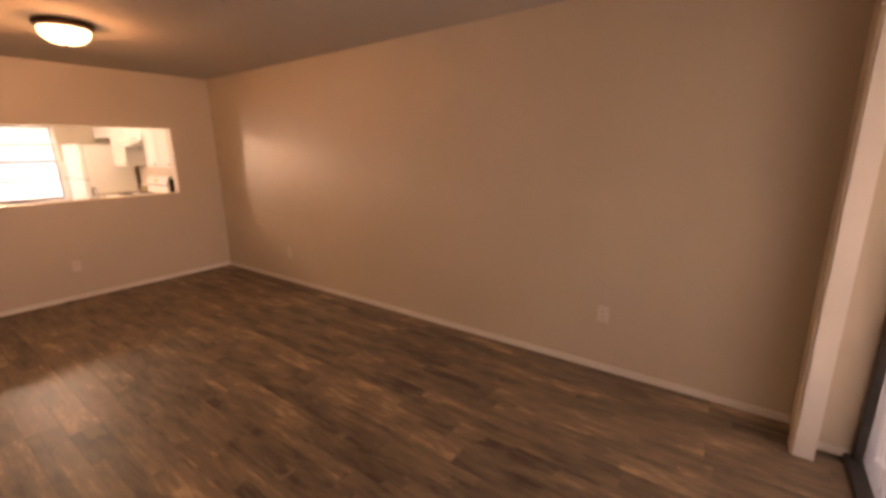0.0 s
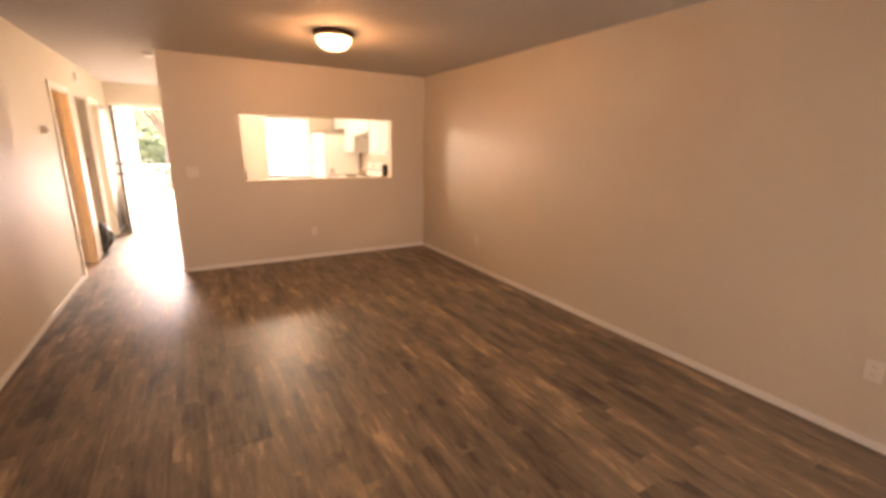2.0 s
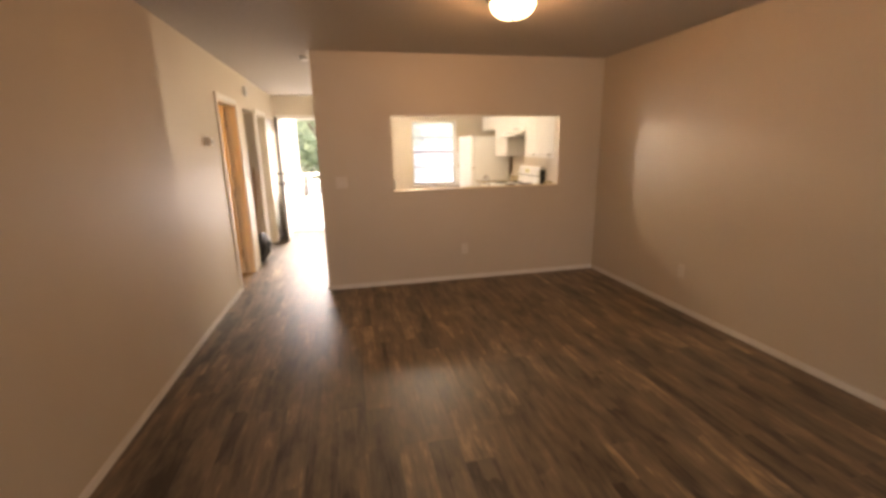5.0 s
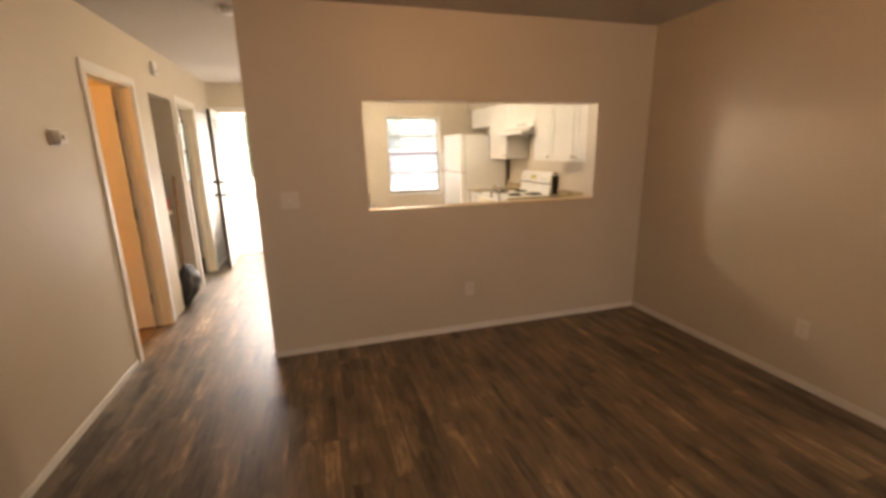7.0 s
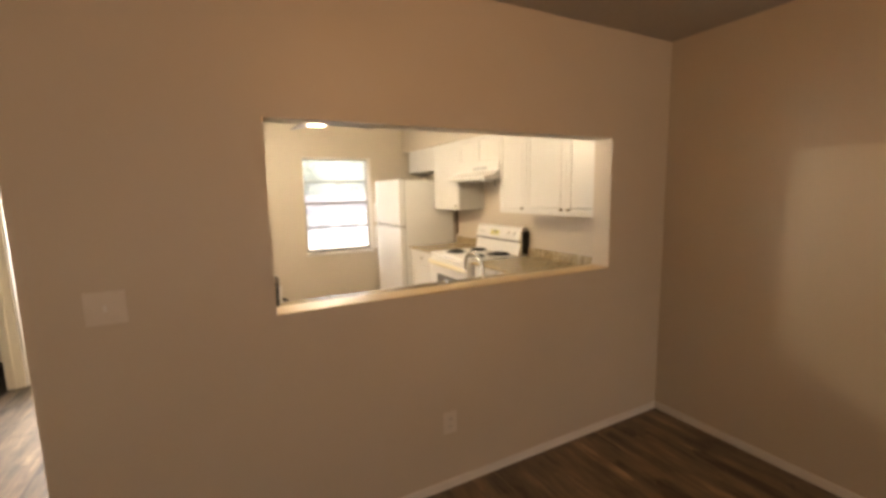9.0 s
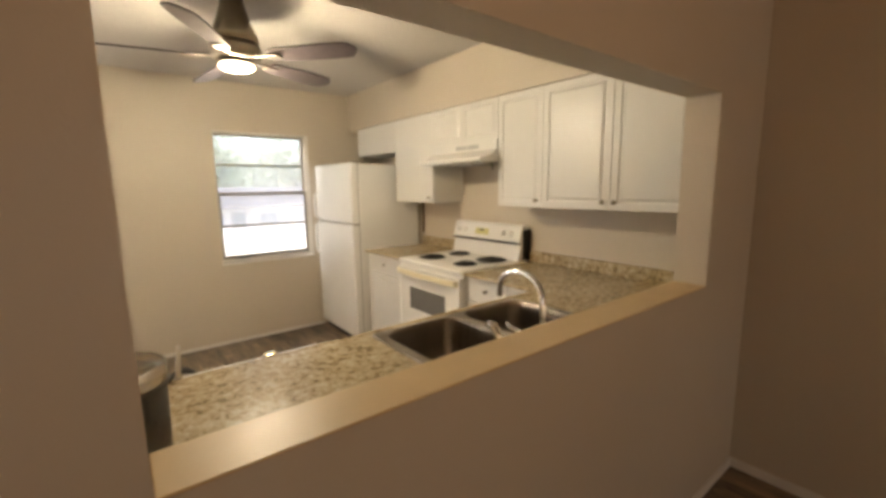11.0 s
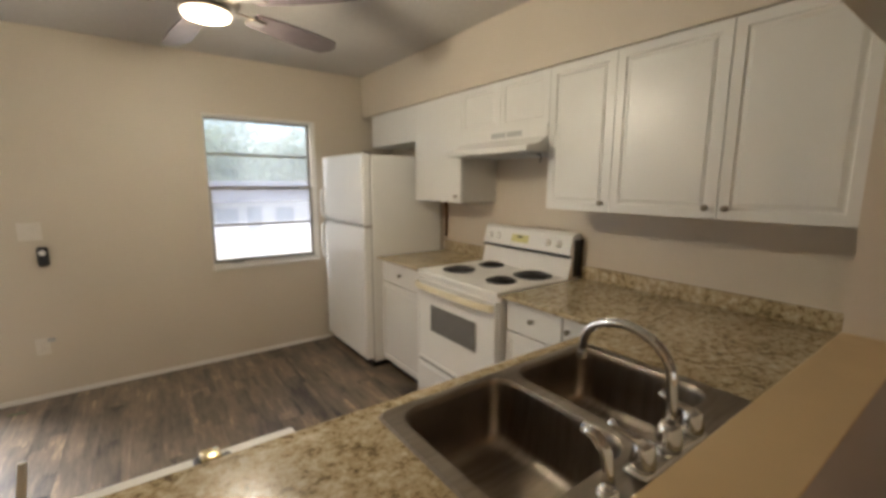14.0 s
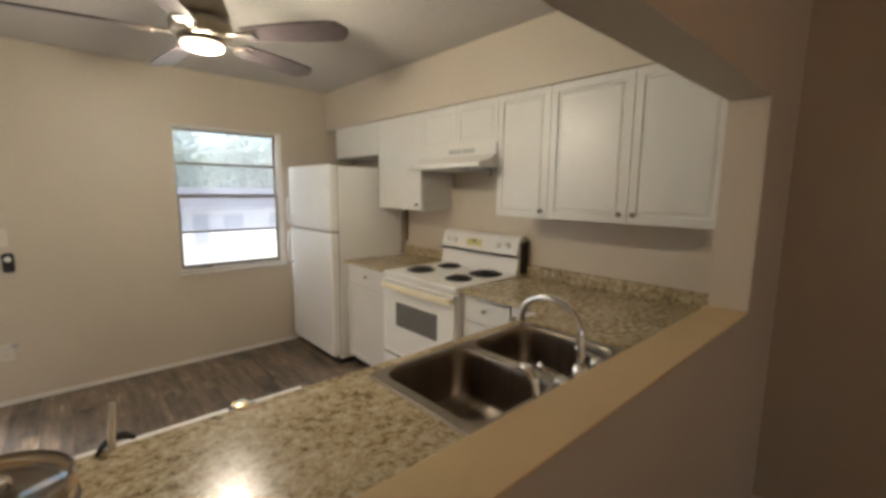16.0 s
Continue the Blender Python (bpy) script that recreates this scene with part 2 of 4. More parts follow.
M_GROUND = mat("sunlit_ground", (0.50, 0.47, 0.42), 0.9, var=0.35, scale=0.6, color2=(0.38, 0.37, 0.30), bump=0.5, bump_scale=20)
M_CONC = mat("porch_concrete", (0.52, 0.50, 0.46), 0.85, var=0.2, scale=2, bump=0.3, bump_scale=60)
M_UDOOR = mat("glossy_white_paint", (0.80, 0.80, 0.78), 0.22, var=0.04, scale=5)
M_OBSCURE = mat("obscure_glass", (0.72, 0.78, 0.82), 0.12, var=0.05, scale=30, bump=0.15, bump_scale=90)
M_LEAF = mat("foliage", (0.17, 0.23, 0.14), 0.6, var=0.5, scale=1.2)


def let_light_through(m, color, share):
    """Thin leaves pass part of the sunlight on to their shaded side."""
    nt = m.node_tree
    tr, mx = nt.nodes.new("ShaderNodeBsdfTranslucent"), nt.nodes.new("ShaderNodeMixShader")
    tr.inputs["Color"].default_value = (*color, 1)
    mx.inputs["Fac"].default_value = share
    nt.links.new(nt.nodes["Principled BSDF"].outputs[0], mx.inputs[1])
    nt.links.new(tr.outputs[0], mx.inputs[2])
    nt.links.new(mx.outputs[0], nt.nodes["Material Output"].inputs["Surface"])


let_light_through(M_LEAF, (0.44, 0.53, 0.38), 0.5)
M_BARK = mat("bark", (0.20, 0.165, 0.13), 0.9, var=0.5, scale=6, bump=0.8, bump_scale=24)
M_SIDING = mat("pale_siding", (0.52, 0.52, 0.55), 0.7, var=0.06, scale=2)
M_ROOF = mat("shingle_roof", (0.085, 0.084, 0.098), 0.9, var=0.3, scale=4)
M_PANE = mat("far_pane", (0.30, 0.32, 0.36), 0.15, var=0.2, scale=2)


# ---- mesh helpers ----
def mesh_object(name, bm, material, smooth=False):
    me = bpy.data.meshes.new(name)
    bmesh.ops.recalc_face_normals(bm, faces=bm.faces)
    bm.to_mesh(me)
    bm.free()
    me.materials.append(material)
    if smooth:
        for p in me.polygons:
            p.use_smooth = True
    return new(name, me)


def part(name, bm, material, parent, label="", smooth=False):
    ob = mesh_object(name, bm, material, smooth)
    ob.parent = parent
    if label:
        ob["label"] = label
    return ob


def thing(name, loc, label, category, group="", kind=""):
    ob = new(name)
    ob.location = loc
    ob.empty_display_size = 0.1
    return tagged(ob, label, category, group, kind)


def solo(name, bm, material, label, category, loc=(0, 0, 0), group="", kind="", smooth=False):
    ob = mesh_object(name, bm, material, smooth)
    ob.location = loc
    return tagged(ob, label, category, group, kind)


def add_box(bm, lo, hi, bevel=0.0, seg=1):
    lo, hi = [min(p, q) for p, q in zip(lo, hi)], [max(p, q) for p, q in zip(lo, hi)]
    m = Matrix.Translation([(p + q) / 2 for p, q in zip(lo, hi)]) @ Matrix.Diagonal([q - p for p, q in zip(lo, hi)] + [1])
    made = bmesh.ops.create_cube(bm, size=1, matrix=m)["verts"]
    if bevel:
        edges = list({ed for v in made for ed in v.link_edges})
        bmesh.ops.bevel(bm, geom=edges, offset=bevel, segments=seg, affect='EDGES', profile=0.5)
    return bm


def box(lo, hi, bevel=0.0, seg=1):
    return add_box(bmesh.new(), lo, hi, bevel, seg)


def add_cyl(bm, p, q, r1, r2=None, seg=20):
    p, q = Vector(p), Vector(q)
    d = q - p
    m = Matrix.Translation((p + q) / 2) @ d.to_track_quat('Z', 'Y').to_matrix().to_4x4()
    bmesh.ops.create_cone(bm, cap_ends=True, segments=seg, radius1=r1, radius2=r1 if r2 is None else r2, depth=d.length, matrix=m)
    return bm


def cyl(p, q, r1, r2=None, seg=20):
    return add_cyl(bmesh.new(), p, q, r1, r2, seg)


def lathe(profile, seg=32, centre=(0, 0, 0), closed=True):
    """Turns a profile of (radius, z) about the upright axis through centre."""
    bm = bmesh.new()
    rings = []
    for r, z in profile:
        rings.append([bm.verts.new((centre[0] + r * math.cos(2 * math.pi * i / seg), centre[1] + r * math.sin(2 * math.pi * i / seg), centre[2] + z)) for i in range(seg)])
    for ra, rb in zip(rings, rings[1:]):
        for i in range(seg):
            bm.faces.new((ra[i], ra[(i + 1) % seg], rb[(i + 1) % seg], rb[i]))
    if closed:
        bm.faces.new(rings[0])
        bm.faces.new(rings[-1])
    return bm


def tube(points, r, seg=10, bm=None):
    """A round bar along points; r is a radius or one radius a point."""
    bm = bm or bmesh.new()
    pts = [Vector(p) for p in points]
    rs = r if isinstance(r, (list, tuple)) else [r] * len(pts)
    rings, side = [], None
    for i, p in enumerate(pts):
        d = (pts[min(i + 1, len(pts) - 1)] - pts[max(i - 1, 0)]).normalized()
        if side is None:
            side = d.orthogonal().normalized()
        side = (side - d * side.dot(d)).normalized()
        up = d.cross(side)
        rings.append([bm.verts.new(p + (side * math.cos(2 * math.pi * k / seg) + up * math.sin(2 * math.pi * k / seg)) * rs[i]) for k in range(seg)])
    for ra, rb in zip(rings, rings[1:]):
        for k in range(seg):
            bm.faces.new((ra[k], ra[(k + 1) % seg], rb[(k + 1) % seg], rb[k]))
    bm.faces.new(rings[0])
    bm.faces.new(rings[-1])
    return bm


def rounded_loop(x0, x1, y0, y1, r, n=6):
    out = []
    for cx, cy, a0 in ((x1 - r, y1 - r, 0), (x0 + r, y1 - r, 90), (x0 + r, y0 + r, 180), (x1 - r, y0 + r, 270)):
        for i in range(n + 1):
            t = radians(a0 + 90 * i / n)
            out.append((cx + r * math.cos(t), cy + r * math.sin(t)))
    return out


def panelled(bm, lo, hi, axis, sign, rail=0.055, raised=True, bevel=0.003):
    """A door slab whose face towards sign*axis carries a routed raised panel."""
    add = bmesh.new()
    add_box(add, lo, hi)
    add.faces.ensure_lookup_table()
    want = Vector([sign if i == axis else 0 for i in range(3)])
    bmesh.ops.recalc_face_normals(add, faces=add.faces)
    f = max(add.faces, key=lambda g: g.normal.dot(want))
    bmesh.ops.inset_region(add, faces=[f], thickness=0.003, depth=0.0)
    bmesh.ops.inset_region(add, faces=[f], thickness=rail, depth=0.0)
    bmesh.ops.inset_region(add, faces=[f], thickness=0.006, depth=-0.007)
    bmesh.ops.inset_region(add, faces=[f], thickness=0.010, depth=0.0)
    if raised:
        bmesh.ops.inset_region(add, faces=[f], thickness=0.018, depth=0.006)
    me = bpy.data.meshes.new("tmp")
    add.to_mesh(me)
    add.free()
    bm.from_mesh(me)
    bpy.data.meshes.remove(me)
    return bm


def wall(name, axis, at, thick, lo, hi, z1, openings=(), material=None, z0=0.0):
    """A wall in the plane axis=at..at+thick, from lo to hi along the other axis, with openings (a, b, bottom, top) through it."""
    bm = bmesh.new()

    def put(a_, b_, c, d):
        if b_ - a_ > 1e-4 and d - c > 1e-4:
            if axis == 'x':
                add_box(bm, (at, a_, c), (at + thick, b_, d))
            else:
                add_box(bm, (a_, at, c), (b_, at + thick, d))
    cur = lo
    for o0, o1, b0, t0 in sorted(openings):
        put(cur, o0, z0, z1)
        put(o0, o1, z0, b0)
        put(o0, o1, t0, z1)
        cur = o1
    put(cur, hi, z0, z1)
    bmesh.ops.remove_doubles(bm, verts=bm.verts, dist=1e-5)
    dead = [f for f in bm.faces if any(g is not f and set(g.verts) == set(f.verts) for g in f.verts[0].link_faces)]
    bmesh.ops.delete(bm, geom=dead, context='FACES')
    return solo(name, bm, material or M_WALL, "painted drywall wall in warm greige", "wall", kind="structure")


# ---- the large structure ----
YK, XR, XH = 9.65, 3.0, -1.14
OPEN = (0.571, 2.486, 1.050, 1.832)
wall("wall_east", 'x', XR, 0.12, -0.42, YK + 0.15, CEIL)
wall("wall_south", 'y', -0.21, 0.08, -3.6, XR, CEIL, [(0.10, 2.70, 0.0, 2.08), (-3.05, -1.35, 0.60, 1.90)])
wall("wall_passthrough", 'y', 6.0, 0.13, -0.187, XR, CEIL, [OPEN])
wall("wall_hall", 'x', XH - 0.115, 0.115, 2.9, YK, CEIL, [(6.27, 7.00, 0, 2.03), (7.37, 8.0, 0, 2.03), (8.14, 8.80, 0, 2.03), (8.90, 9.58, 0, 2.03)])
wall("wall_den", 'y', 2.9, 0.115, -3.6, XH - 0.115, CEIL)
wall("wall_north", 'y', YK, 0.15, -4.0, XR, CEIL, [(-1.03, -0.12, 0, 2.06), (1.330, 2.190, 0.790, 1.995), (-2.25, -1.47, 1.10, 1.95)])
wall("wall_west", 'x', -3.72, 0.12, -0.26, 3.015, CEIL)
wall("wall_bedroom_west", 'x', -4.0, 0.12, 3.015, YK, CEIL)
wall("wall_bedroom_north", 'y', 7.19, 0.10, -3.88, XH - 0.115, CEIL)
wall("wall_closet_back", 'x', -1.86, 0.08, 7.29, 8.0, CEIL)
wall("wall_closet_side", 'y', 8.0, 0.09, -3.88, XH - 0.115, CEIL)
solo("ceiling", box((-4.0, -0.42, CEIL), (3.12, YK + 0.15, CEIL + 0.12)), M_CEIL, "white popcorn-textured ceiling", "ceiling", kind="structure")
# southern stretch of the slab is added, unseen, to keep sky off the patio
solo("roof", box((-4.6, -7.0, CEIL + 0.16), (3.6, YK + 0.75, CEIL + 0.30)), M_ROOF, "flat roof slab, extended unseen over the patio", "roof", kind="structure")
# soffit over the wall cabinets
solo("soffit", box((2.665, 6.13, 2.0745), (XR, YK, CEIL)), M_WALL, "painted drywall soffit above the wall cabinets", "soffit", kind="structure")
solo("bedroom_floor", box((-3.88, 3.015, -0.03), (XH - 0.06, 7.19, -0.004)), M_BEDFLOOR, "worn reddish wooden floor of the bedroom", "floor", kind="structure")


def baseboard(name, lo, hi):
    bm = box(lo, hi, 0.004)
    return solo(name, bm, M_TRIM, "low white painted baseboard", "baseboard", kind="structure")


BB, BT = 0.052, 0.011
baseboard("baseboard_east", (XR - BT, -0.13, 0), (XR, 6.0, BB))
baseboard("baseboard_passthrough", (-0.187, 6.0 - BT, 0), (XR - BT, 6.0, BB))
baseboard("baseboard_end", (-0.187 - BT, 6.0 - BT, 0), (-0.187, 6.13, BB))
baseboard("baseboard_hall", (XH, 2.9 - BT, 0), (XH + BT, 6.205, BB))
baseboard("baseboard_hall_north", (XH, 8.865, 0), (XH + BT, YK, BB))
baseboard("baseboard_den", (-3.6, 2.9 - BT, 0), (XH, 2.9, BB))
baseboard("baseboard_kitchen", (-0.06, YK - BT, 0), (2.28, YK, 0.034))


def casing(name, y0, y1, top, width=0.058, t=0.016):
    """Door trim on the hall wall, with its lining."""
    ob = thing(name, (XH, (y0 + y1) / 2, 0), "white painted door casing", "door frame", kind="structure")
    c = (y0 + y1) / 2
    bm = box((0, y0 - width - c, 0), (t, y0 - c, top), 0.003)
    add_box(bm, (0, y1 - c, 0), (t, y1 + width - c, top), 0.003)
    add_box(bm, (0, y0 - width - c, top), (t, y1 + width - c, top + width), 0.003)
    part("casing", bm, M_TRIM, ob)
    bm = box((-0.115, y0 - c, 0), (0, y0 + 0.016 - c, top))
    add_box(bm, (-0.115, y1 - 0.016 - c, 0), (0, y1 - c, top))
    add_box(bm, (-0.115, y0 + 0.016 - c, top - 0.016), (0, y1 - 0.016 - c, top))
    add_box(bm, (-0.07, y1 - 0.028 - c, 0), (-0.055, y1 - 0.016 - c, top - 0.016))
    part("jamb", bm, M_BEDDOOR, ob)
    return ob


casing("door_frame_1", 6.27, 7.00, 2.03)
casing("door_frame_2", 8.14, 8.80, 2.03)

# sliding patio door in the south wall, with its side casing and recess
pat = thing("patio_door", (1.52, -0.39, 0), "sliding glass patio door in a dark aluminium frame", "door", kind="structure")
bm = bmesh.new()
for x0, x1 in ((-1.30, -1.25), (1.25, 1.30), (-0.03, 0.03)):
    add_box(bm, (x0, -0.04, 0.03), (x1, 0.03, 2.05), 0.003)
add_box(bm, (-1.30, -0.05, 0), (1.30, 0.06, 0.03), 0.003)
add_box(bm, (-1.30, -0.04, 2.05), (1.30, 0.03, 2.10), 0.003)
part("frame", bm, M_ALUDARK, pat)
for i in (0, 1):
    g = part("pane", box((-1.25 + 1.28 * i, -0.010, 0.03), (-0.03 + 1.28 * i, -0.004, 2.05)), M_GLASS, pat)
    g.visible_shadow = False
solo("trim_patio", box((2.70, -0.13, 0), (2.79, -0.112, 2.14), 0.003), M_WALL, "painted casing board beside the patio door", "trim", kind="structure")
solo("trim_patio_head", box((0.02, -0.13, 2.08), (2.70, -0.112, 2.16), 0.003), M_TRIM, "painted casing board above the patio door", "trim", kind="structure")
solo("patio_jamb", box((2.690, -0.21, 0), (2.70, -0.126, 2.08)), M_TRIM, "white jamb board of the patio door", "trim", kind="structure")
wall("wall_patio_return", 'x', 2.82, 0.18, -0.42, -0.21, CEIL)
wall("wall_patio_head", 'y', -0.42, 0.10, -0.10, 2.82, CEIL, z0=2.10)
wall("wall_patio_west", 'y', -0.42, 0.21, -3.6, -0.10, CEIL, [(-3.05, -1.35, 0.60, 1.90)])
# unseen dark panels added to block light from both ends of the patio
solo("patio_light_block", box((3.4, -7.0, -0.10), (3.5, -0.42, 2.58)), M_SUB, "unseen dark panel closing off the patio", "fence", kind="structure")
solo("patio_light_block", box((-4.0, -7.0, -0.10), (-3.9, -0.42, 2.58)), M_SUB, "unseen dark panel closing off the patio", "fence", kind="structure")
solo("patio_floor", box((-3.9, -7.0, -0.10), (3.4, -0.42, -0.03)), M_CONC, "shaded concrete patio floor", "patio", kind="structure")
baseboard("baseboard_patio", (2.809, -0.36, 0), (2.82, -0.21, BB))

# cream sill cap of the pass-through
sill = box((OPEN[0] + 0.001, 5.997, OPEN[2]), (OPEN[1] - 0.001, 6.1325, OPEN[2] + 0.006), 0.0025, 2)
solo("sill_passthrough", sill, M_SILL, "cream painted sill of the kitchen pass-through", "sill", kind="structure")

# ---- kitchen window ----
win = thing("window_1", (1.76, YK, 1.3925), "white single-hung window with four panes and aluminium muntins", "window", kind="structure")
w0, w1, h0, h1 = -0.43, 0.43, -0.6025, 0.6025
bm = box((w0, 0.03, h0), (w0 + 0.010, 0.09, h1), 0.002)
add_box(bm, (w1 - 0.022, 0.03, h0), (w1, 0.09, h1), 0.002)
add_box(bm, (w0 + 0.010, 0.03, h1 - 0.012), (w1 - 0.022, 0.09, h1), 0.002)
add_box(bm, (w0 + 0.010, 0.03, h0), (w1 - 0.022, 0.09, h0 + 0.022), 0.002)
part("window_frame", bm, M_TRIM, win)
for nm, a0, a1, yy in (("upper_sash", 0.020, h1 - 0.012, 0.060), ("lower_sash", h0 + 0.022, 0.048, 0.036)):
    s0 = w0 + (0.030 if nm == "lower_sash" else 0.020)
    bm = box((w0 + 0.010, yy, a0), (s0, yy + 0.022, a1), 0.002)
    add_box(bm, (w1 - 0.046, yy, a0), (w1 - 0.022, yy + 0.022, a1), 0.002)
    add_box(bm, (s0, yy, a0), (w1 - 0.046, yy + 0.022, a0 + 0.032), 0.002)
    add_box(bm, (s0, yy, a1 - 0.020), (w1 - 0.046, yy + 0.022, a1), 0.002)
    mid = (a0 + a1) / 2
    add_box(bm, (s0, yy + 0.004, mid - 0.010), (w1 - 0.046, yy + 0.018, mid + 0.010), 0.002)
    sash = part(nm, bm, M_ALU, win, "aluminium sash")
    for b0, b1 in ((a0 + 0.032, mid - 0.010), (mid + 0.010, a1 - 0.020)):
        g = part("pane", box((s0, yy + 0.009, b0), (w1 - 0.046, yy + 0.013, b1)), M_GLASS, sash)
        g.visible_shadow = False
part("window_sill", box((w0 - 0.012, -0.028, h0 - 0.022), (w1 + 0.012, 0.03, h0), 0.004), M_TRIM, win)
part("sash_latch", box((w0 + 0.14, 0.022, h0 + 0.022), (w0 + 0.24, 0.036, h0 + 0.036), 0.003), M_BLACK, win)
part("jamb_liner", box((w1 - 0.012, -0.008, h0), (w1 + 0.014, 0.0, h1 + 0.006), 0.002), M_TRIM, win)
part("head_liner", box((w0 - 0.006, -0.008, h1), (w1 - 0.012, 0.0, h1 + 0.008), 0.002), M_TRIM, win)

win2 = thing("window_2", (-1.86, YK, 1.525), "small white sash window in the back room", "window", kind="structure")
bm = box((-0.39, 0.04, -0.425), (-0.36, 0.10, 0.425), 0.002)
add_box(bm, (0.36, 0.04, -0.425), (0.39, 0.10, 0.425), 0.002)
for z in (-0.425, -0.015, 0.395):
    add_box(bm, (-0.36, 0.04, z), (0.36, 0.10, z + 0.03), 0.002)
part("window_frame", bm, M_ALUDARK, win2)
for z in (-0.395, 0.015):
    g = part("pane", box((-0.36, 0.068, z), (0.36, 0.073, z + 0.38)), M_GLASS, win2)
    g.visible_shadow = False

# ---- front door ----
fd = thing("front_door_frame", (-0.575, YK, 0), "white painted front door frame with a metal threshold", "door frame", kind="structure")
bm = box((-0.455, -0.002, 0), (-0.435, 0.15, 2.06))
add_box(bm, (0.435, -0.002, 0), (0.455, 0.15, 2.06))
add_box(bm, (-0.435, -0.002, 2.04), (0.435, 0.15, 2.06))
part("jamb", bm, M_TRIM, fd)
bm = box((-0.51, -0.014, 0), (-0.455, 0, 2.06), 0.003)
add_box(bm, (0.455, -0.014, 0), (0.51, 0, 2.06), 0.003)
add_box(bm, (-0.51, -0.014, 2.06), (0.51, 0, 2.115), 0.003)
part("casing", bm, M_TRIM, fd)
part("threshold", box((-0.435, 0.01, 0.0), (0.435, 0.15, 0.018), 0.005), M_ALU, fd)

leaf = thing("front_door", (-1.005, YK - 0.01, 0.02), "white front door with a glass lite, standing open", "door", kind="structure")
bm = box((0, -0.045, 0), (0.09, 0, 2.01), 0.002)
add_box(bm, (0.77, -0.045, 0), (0.86, 0, 2.01), 0.002)
add_box(bm, (0.09, -0.045, 1.92), (0.77, 0, 2.01))
add_box(bm, (0.09, -0.045, 0.66), (0.77, 0, 0.78))
add_box(bm, (0.09, -0.045, 0.0), (0.77, 0, 0.16))
part("leaf", bm, M_TRIM, leaf)
bm = panelled(bmesh.new(), (0.09, -0.040, 0.16), (0.77, -0.0225, 0.66), 1, -1, rail=0.03)
panelled(bm, (0.09, -0.0225, 0.16), (0.77, -0.005, 0.66), 1, 1, rail=0.03)
part("lower_panel", bm, M_TRIM, leaf)
g = part("lite", box((0.09, -0.026, 0.78), (0.77, -0.020, 1.92)), M_GLASS, leaf, "clear glass lite")
g.visible_shadow = False
part("edge_strip", box((0.86, -0.043, 0.01), (0.863, -0.002, 2.0)), M_ALUDARK, leaf, "dark weatherstrip on the door edge")
for z in (1.12, 0.96):
    bm = cyl((0.815, -0.045, z), (0.815, -0.085, z), 0.018, 0.024)
    add_cyl(bm, (0.815, 0.0, z), (0.815, 0.04, z), 0.018, 0.024)
    part("knob", bm, M_ALUDARK, leaf, smooth=True)
leaf.rotation_euler = (0, 0, radians(-86))

# bedroom door, open into the room
bd = thing("bedroom_door", (XH - 0.118, 6.975, 0.012), "plain cream slab door standing open", "door", kind="structure")
part("leaf", box((-0.70, -0.036, 0), (0, 0, 2.0), 0.002), M_BEDDOOR, bd)
for z in (0.25, 1.0, 1.78):
    h = part("hinge", box((0.0, -0.040, z - 0.045), (0.008, 0.004, z + 0.045), 0.001), M_NICKEL, bd)
bd.rotation_euler = (0, 0, radians(4))

# closed utility door beside the entry, with a glass upper lite and a raised lower panel
ud = thing("utility_door", (XH - 0.02, 8.90, 0.008), "closed glossy white door with an obscure glass lite", "door", kind="structure")
bm = box((-0.04, 0.004, 0), (0, 0.075, 2.018), 0.002)
add_box(bm, (-0.04, 0.605, 0), (0, 0.676, 2.018), 0.002)
for z0_, z1_ in ((0, 0.22), (0.98, 1.16), (1.90, 2.018)):
    add_box(bm, (-0.04, 0.075, z0_), (0, 0.605, z1_))
part("stile_and_rail", bm, M_UDOOR, ud)
part("lower_panel", panelled(bmesh.new(), (-0.032, 0.075, 0.22), (-0.006, 0.605, 0.98), 0, 1, rail=0.05), M_UDOOR, ud)
part("lite", box((-0.024, 0.075, 1.16), (-0.012, 0.605, 1.90), 0.002), M_OBSCURE, ud, "pale obscure glass lite")
bm = box((0.0, 0.062, 1.148), (0.008, 0.075, 1.912), 0.002)
add_box(bm, (0.0, 0.605, 1.148), (0.008, 0.618, 1.912), 0.002)
add_box(bm, (0.0, 0.075, 1.148), (0.008, 0.605, 1.16), 0.002)
add_box(bm, (0.0, 0.075, 1.90), (0.008, 0.605, 1.912), 0.002)
part("lite_moulding", bm, M_UDOOR, ud)

# ---- exterior ----
def ground_z(y):
    if y < 11:
        return -0.10
    if y < 19:
        return -0.10 - 0.20 * (y - 11) / 8
    return -0.30 - 1.90 * min(1, (y - 19) / 15)


bm = bmesh.new()
ys = [-300, -60, -10, 11, 13, 15, 17, 19, 22, 25, 28, 31, 34, 60, 150, 900]
rows_ = [[bm.verts.new((x, y, ground_z(y))) for x in (-500, -60, -15, -5, 0, 5, 15, 60, 500)] for y in ys]
for ra, rb in zip(rows_, rows_[1:]):
    for i in range(len(ra) - 1):
        bm.faces.new((ra[i], ra[i + 1], rb[i + 1], rb[i]))
solo("ground", bm, M_GROUND, "pale sunlit dry yard", "ground", kind="structure")
solo("porch_slab", box((-2.4, YK + 0.15, -0.10), (3.2, 11.6, -0.02), 0.01), M_CONC, "pale concrete porch slab", "porch", kind="structure")
solo("foundation", box((-4.0, -0.42, -0.10), (3.12, YK + 0.15, -0.03)), M_CONC, "concrete slab under the house", "foundation", kind="structure")
post = thing("porch_post", (-1.09, 11.3, -0.02), "square white painted porch post", "post")
